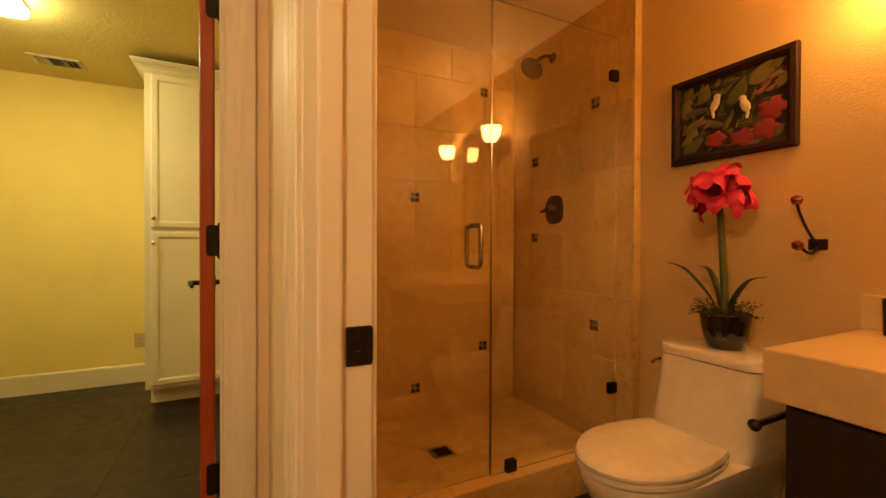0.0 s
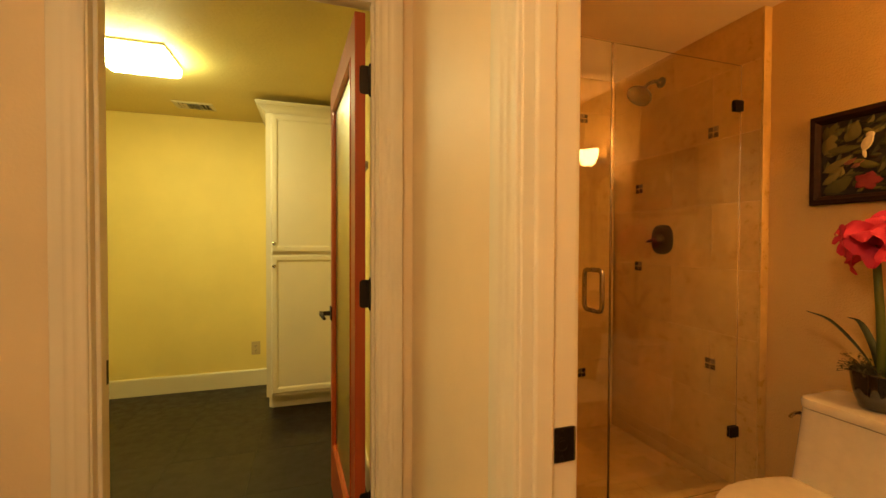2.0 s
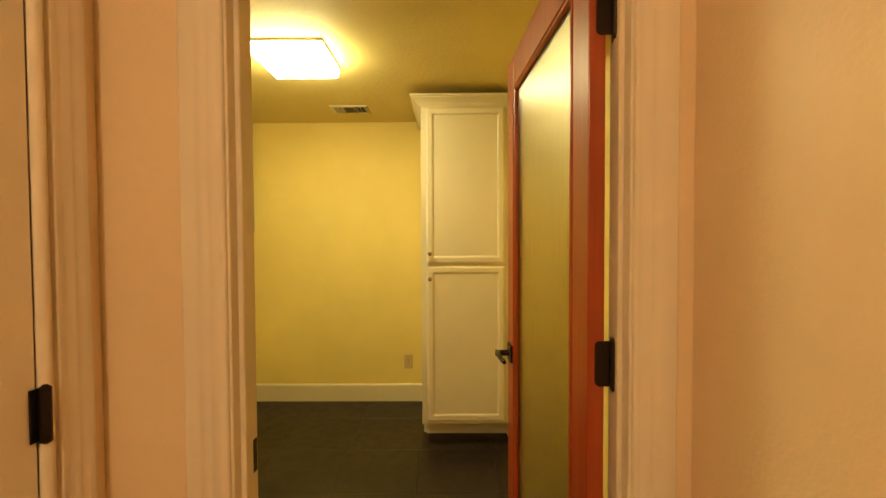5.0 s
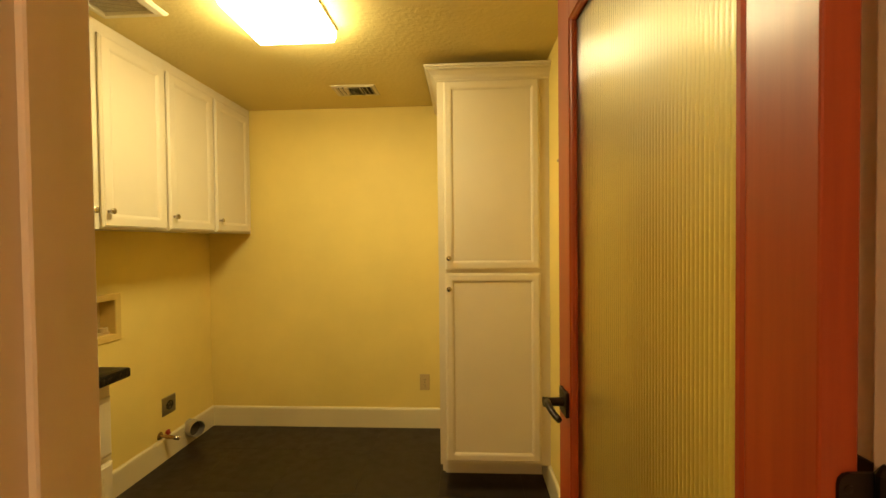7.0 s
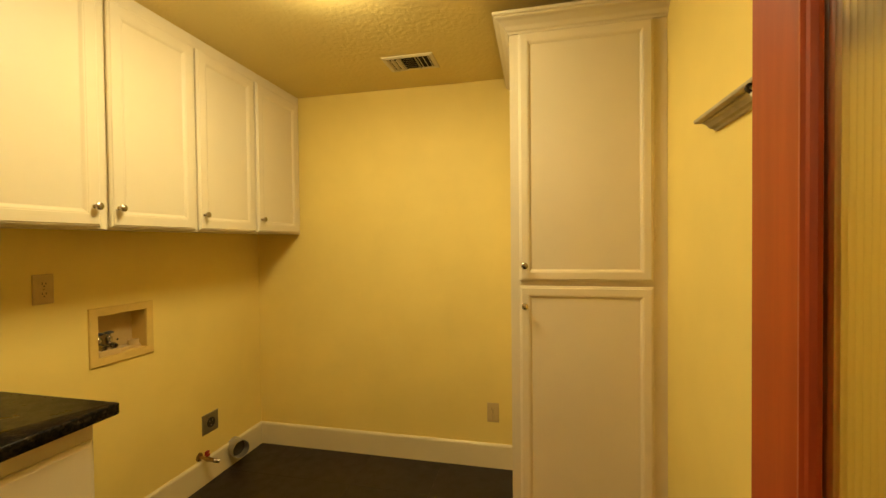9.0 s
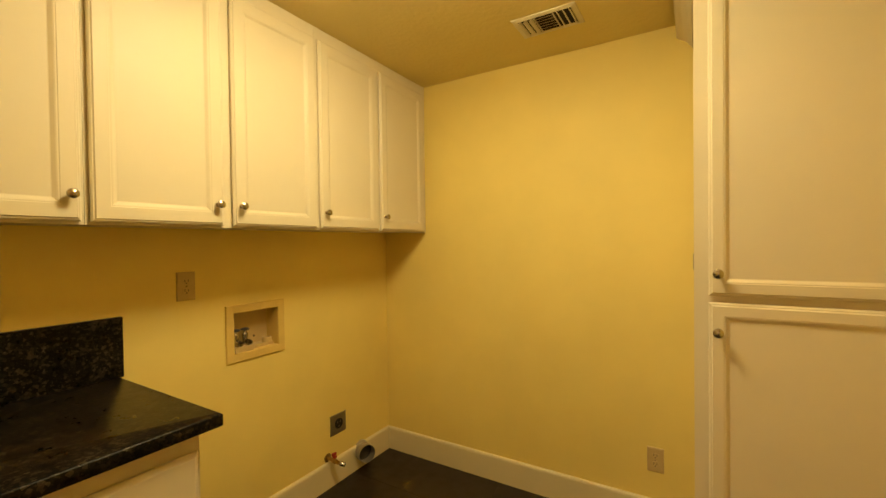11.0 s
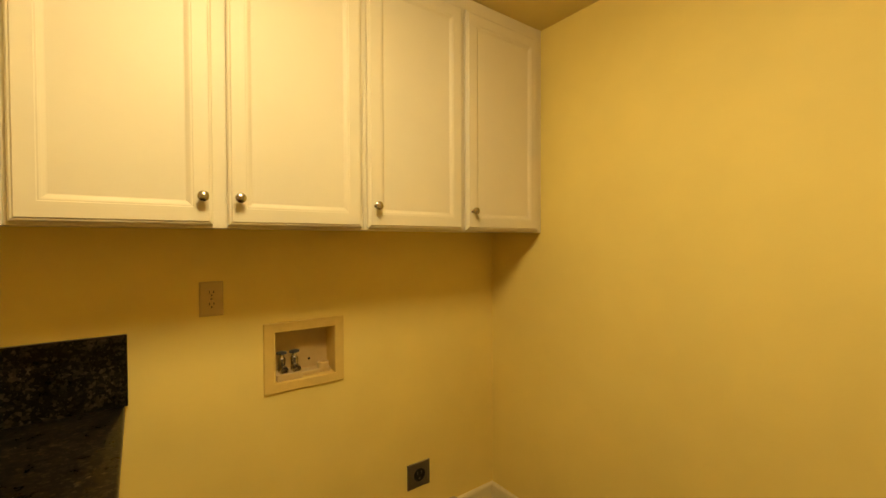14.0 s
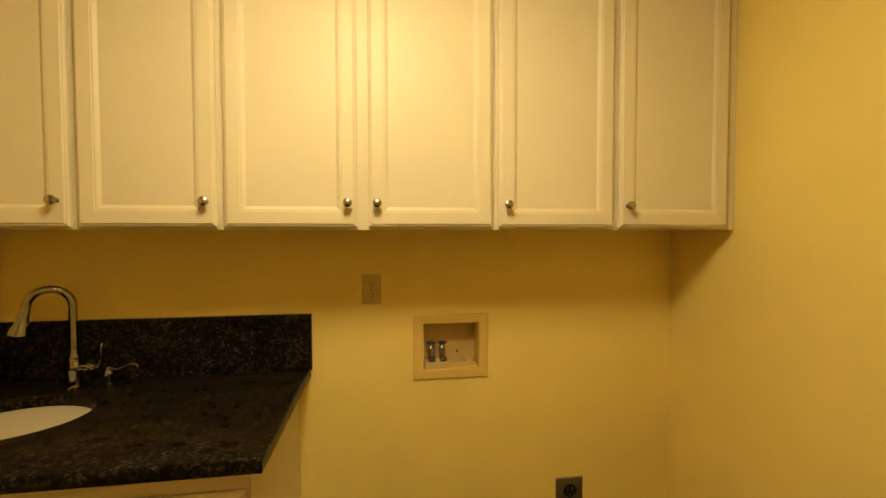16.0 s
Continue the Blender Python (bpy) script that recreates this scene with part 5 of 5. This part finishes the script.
# ---- robe hook ----
hook = thing("robe_hook", (BR, 0.957, 1.09), "bronze double robe hook with copper balls", "hook")
part("plate", boxes((BR - 0.010, BR - 0.0005, 0.934, 0.982, 1.078, 1.112), bevel=0.002), BRONZE, hook)
part("upper_arm", tube(bmesh.new(), curve((BR - 0.008, 0.958, 1.10), (BR - 0.035, 0.960, 1.115), (BR - 0.045, 0.975, 1.155), (BR - 0.060, 0.985, 1.20), (BR - 0.070, 0.985, 1.222), n=5), 0.0042, 8), BRONZE, hook, "", True)
part("lower_arm", tube(bmesh.new(), curve((BR - 0.008, 0.958, 1.088), (BR - 0.030, 0.960, 1.068), (BR - 0.055, 0.968, 1.072), (BR - 0.068, 0.975, 1.086), n=5), 0.0042, 8), BRONZE, hook, "", True)
part("ball", lathe(bmesh.new(), (BR - 0.072, 0.985, 1.218), (-0.1, 0, 1), [(0.004, 0), (0.012, 0.004), (0.0165, 0.016), (0.013, 0.026), (0.004, 0.031)], 16), COPPER, hook, "copper ball", True)
part("ball", lathe(bmesh.new(), (BR - 0.070, 0.977, 1.080), (-0.6, 0.1, 0.7), [(0.004, 0), (0.012, 0.004), (0.0165, 0.015), (0.013, 0.026), (0.004, 0.030)], 16), COPPER, hook, "copper ball", True)

# ---- vanity ----
VX, VY, VZ = 1.435, 0.852, 0.85
vanity = thing("vanity_cabinet", (1.72, 0.35, 0), "espresso wood vanity cabinet under a thick marble top", "vanity")
part("body", boxes((VX + 0.045, BR - 0.001, -0.22, VY - 0.030, 0.10, VZ - 0.122), bevel=0.002), DARKWOOD, vanity)
part("toe_kick", boxes((VX + 0.10, BR - 0.001, -0.20, VY - 0.05, 0, 0.10)), DARKWOOD, vanity)
for y0, y1 in ((-0.21, 0.298), (0.304, VY - 0.036)):
    dd = part("vanity_door", framed(bmesh.new(), (VX + 0.0445, y0, 0.12), (0, 1, 0), (-1, 0, 0), y1 - y0, 0.60, [(0, 0), (0, 0.016), (0.003, 0.019), (0.010, 0.0195)], True, True), DARKWOOD, vanity)
single("marble_worktop", boxes((VX, BR - 0.0005, -0.25, VY, VZ - 0.12, VZ), bevel=0.006, segs=3), MARBLE, "thick cream marble vanity top", "worktop")
single("vanity_backsplash", boxes((BR - 0.022, BR - 0.0005, -0.25, VY, VZ + 0.0005, VZ + 0.10), bevel=0.003, segs=2), MARBLE, "cream marble backsplash over the vanity", "backsplash")
single("tumbler", lathe(bmesh.new(), (1.885, 0.752, VZ + 0.0005), (0, 0, 1), [(0.028, 0), (0.032, 0.003), (0.034, 0.10), (0.031, 0.10), (0.029, 0.006), (0.002, 0.006)], 20), BRONZE, "dark metal tumbler on the vanity top", "tumbler", smooth=True)
holder = thing("paper_holder", (1.52, VY - 0.03, 0.62), "bronze toilet paper holder on the vanity side", "paper holder")
part("mount", lathe(bmesh.new(), (1.60, VY - 0.032, 0.65), (0, 1, 0), [(0.022, 0), (0.020, 0.006), (0.010, 0.010), (0.009, 0.055)], 16), BRONZE, holder, "", True)
part("bar", tube(bmesh.new(), [(1.635, VY + 0.028, 0.65), (1.55, VY + 0.028, 0.65), (1.47, VY + 0.028, 0.65)], 0.0085, 10), BRONZE, holder, "", True)
part("finial", lathe(bmesh.new(), (1.472, VY + 0.028, 0.65), (-1, 0, 0), [(0.009, 0), (0.014, 0.004), (0.015, 0.012), (0.008, 0.020), (0.002, 0.022)], 14), BRONZE, holder, "", True)

mir = thing("wall_mirror", (BR, 0.42, 1.1), "dark-framed wall mirror over the vanity", "mirror")
part("frame", framed(bmesh.new(), (BR - 0.0005, 0.66, 1.02), (0, -1, 0), (-1, 0, 0), 0.50, 0.93, [(0, 0), (0, 0.022), (0.004, 0.026), (0.040, 0.022), (0.045, 0.010)], True, False), FRAMEWOOD, mir)
part("mirror_glass", framed(bmesh.new(), (BR - 0.0005, 0.66, 1.02), (0, -1, 0), (-1, 0, 0), 0.50, 0.93, [(0.043, 0.004), (0.043, 0.011)], True, True), MIRROR, mir)


def sconce(y):
    c = Vector((BR, y, 1.72))
    s = thing("wall_sconce", c, "bronze wall sconce with a glowing alabaster bowl", "wall lamp", "vanity sconces")
    part("backplate", boxes((BR - 0.016, BR - 0.0005, y - 0.062, y + 0.062, 1.70, 1.84), bevel=0.005, segs=2), BRONZE, s)
    part("arm", tube(bmesh.new(), curve((BR - 0.012, y, 1.70), (BR - 0.05, y, 1.675), (BR - 0.110, y, 1.70), (BR - 0.122, y, 1.765), n=6), 0.007, 10), BRONZE, s, "", True)
    part("cup", lathe(bmesh.new(), (BR - 0.122, y, 1.755), (0, 0, 1), [(0.006, 0), (0.014, 0.006), (0.026, 0.014), (0.030, 0.022), (0.004, 0.022)], 18), BRONZE, s, "", True)
    part("bowl", lathe(bmesh.new(), (BR - 0.122, y, 1.7775), (0, 0, 1), [(0.026, 0), (0.046, 0.018), (0.060, 0.050), (0.066, 0.085), (0.068, 0.105), (0.064, 0.105), (0.058, 0.060), (0.030, 0.015), (0.002, 0.012)], 28), BOWL, s, "lit alabaster glass bowl", True)


sconce(0.725)
sconce(0.08)

# ---- floor tiles, last ----
lt = tile_mesh(0.4564, 0.4564, 0.008, FLOORTILE, 0.0006)
for i in range(6):
    for j in range(6):
        x, y = WX + 0.13 + i * 0.457, 1.90 + j * 0.457
        if x < EX + 0.1:
            piece("tile", lt, floor, (x, y, -0.004))
for i in range(3):
    for j in range(8):
        piece("tile", lt, floor, (-0.55 + i * 0.457, 1.90 - 0.457 * (j + 1), -0.004))
for i in range(4):
    for j in range(6):
        piece("tile", lt, bath_floor, (0.822 + i * 0.457, 1.42 - 0.457 * j, -0.004))
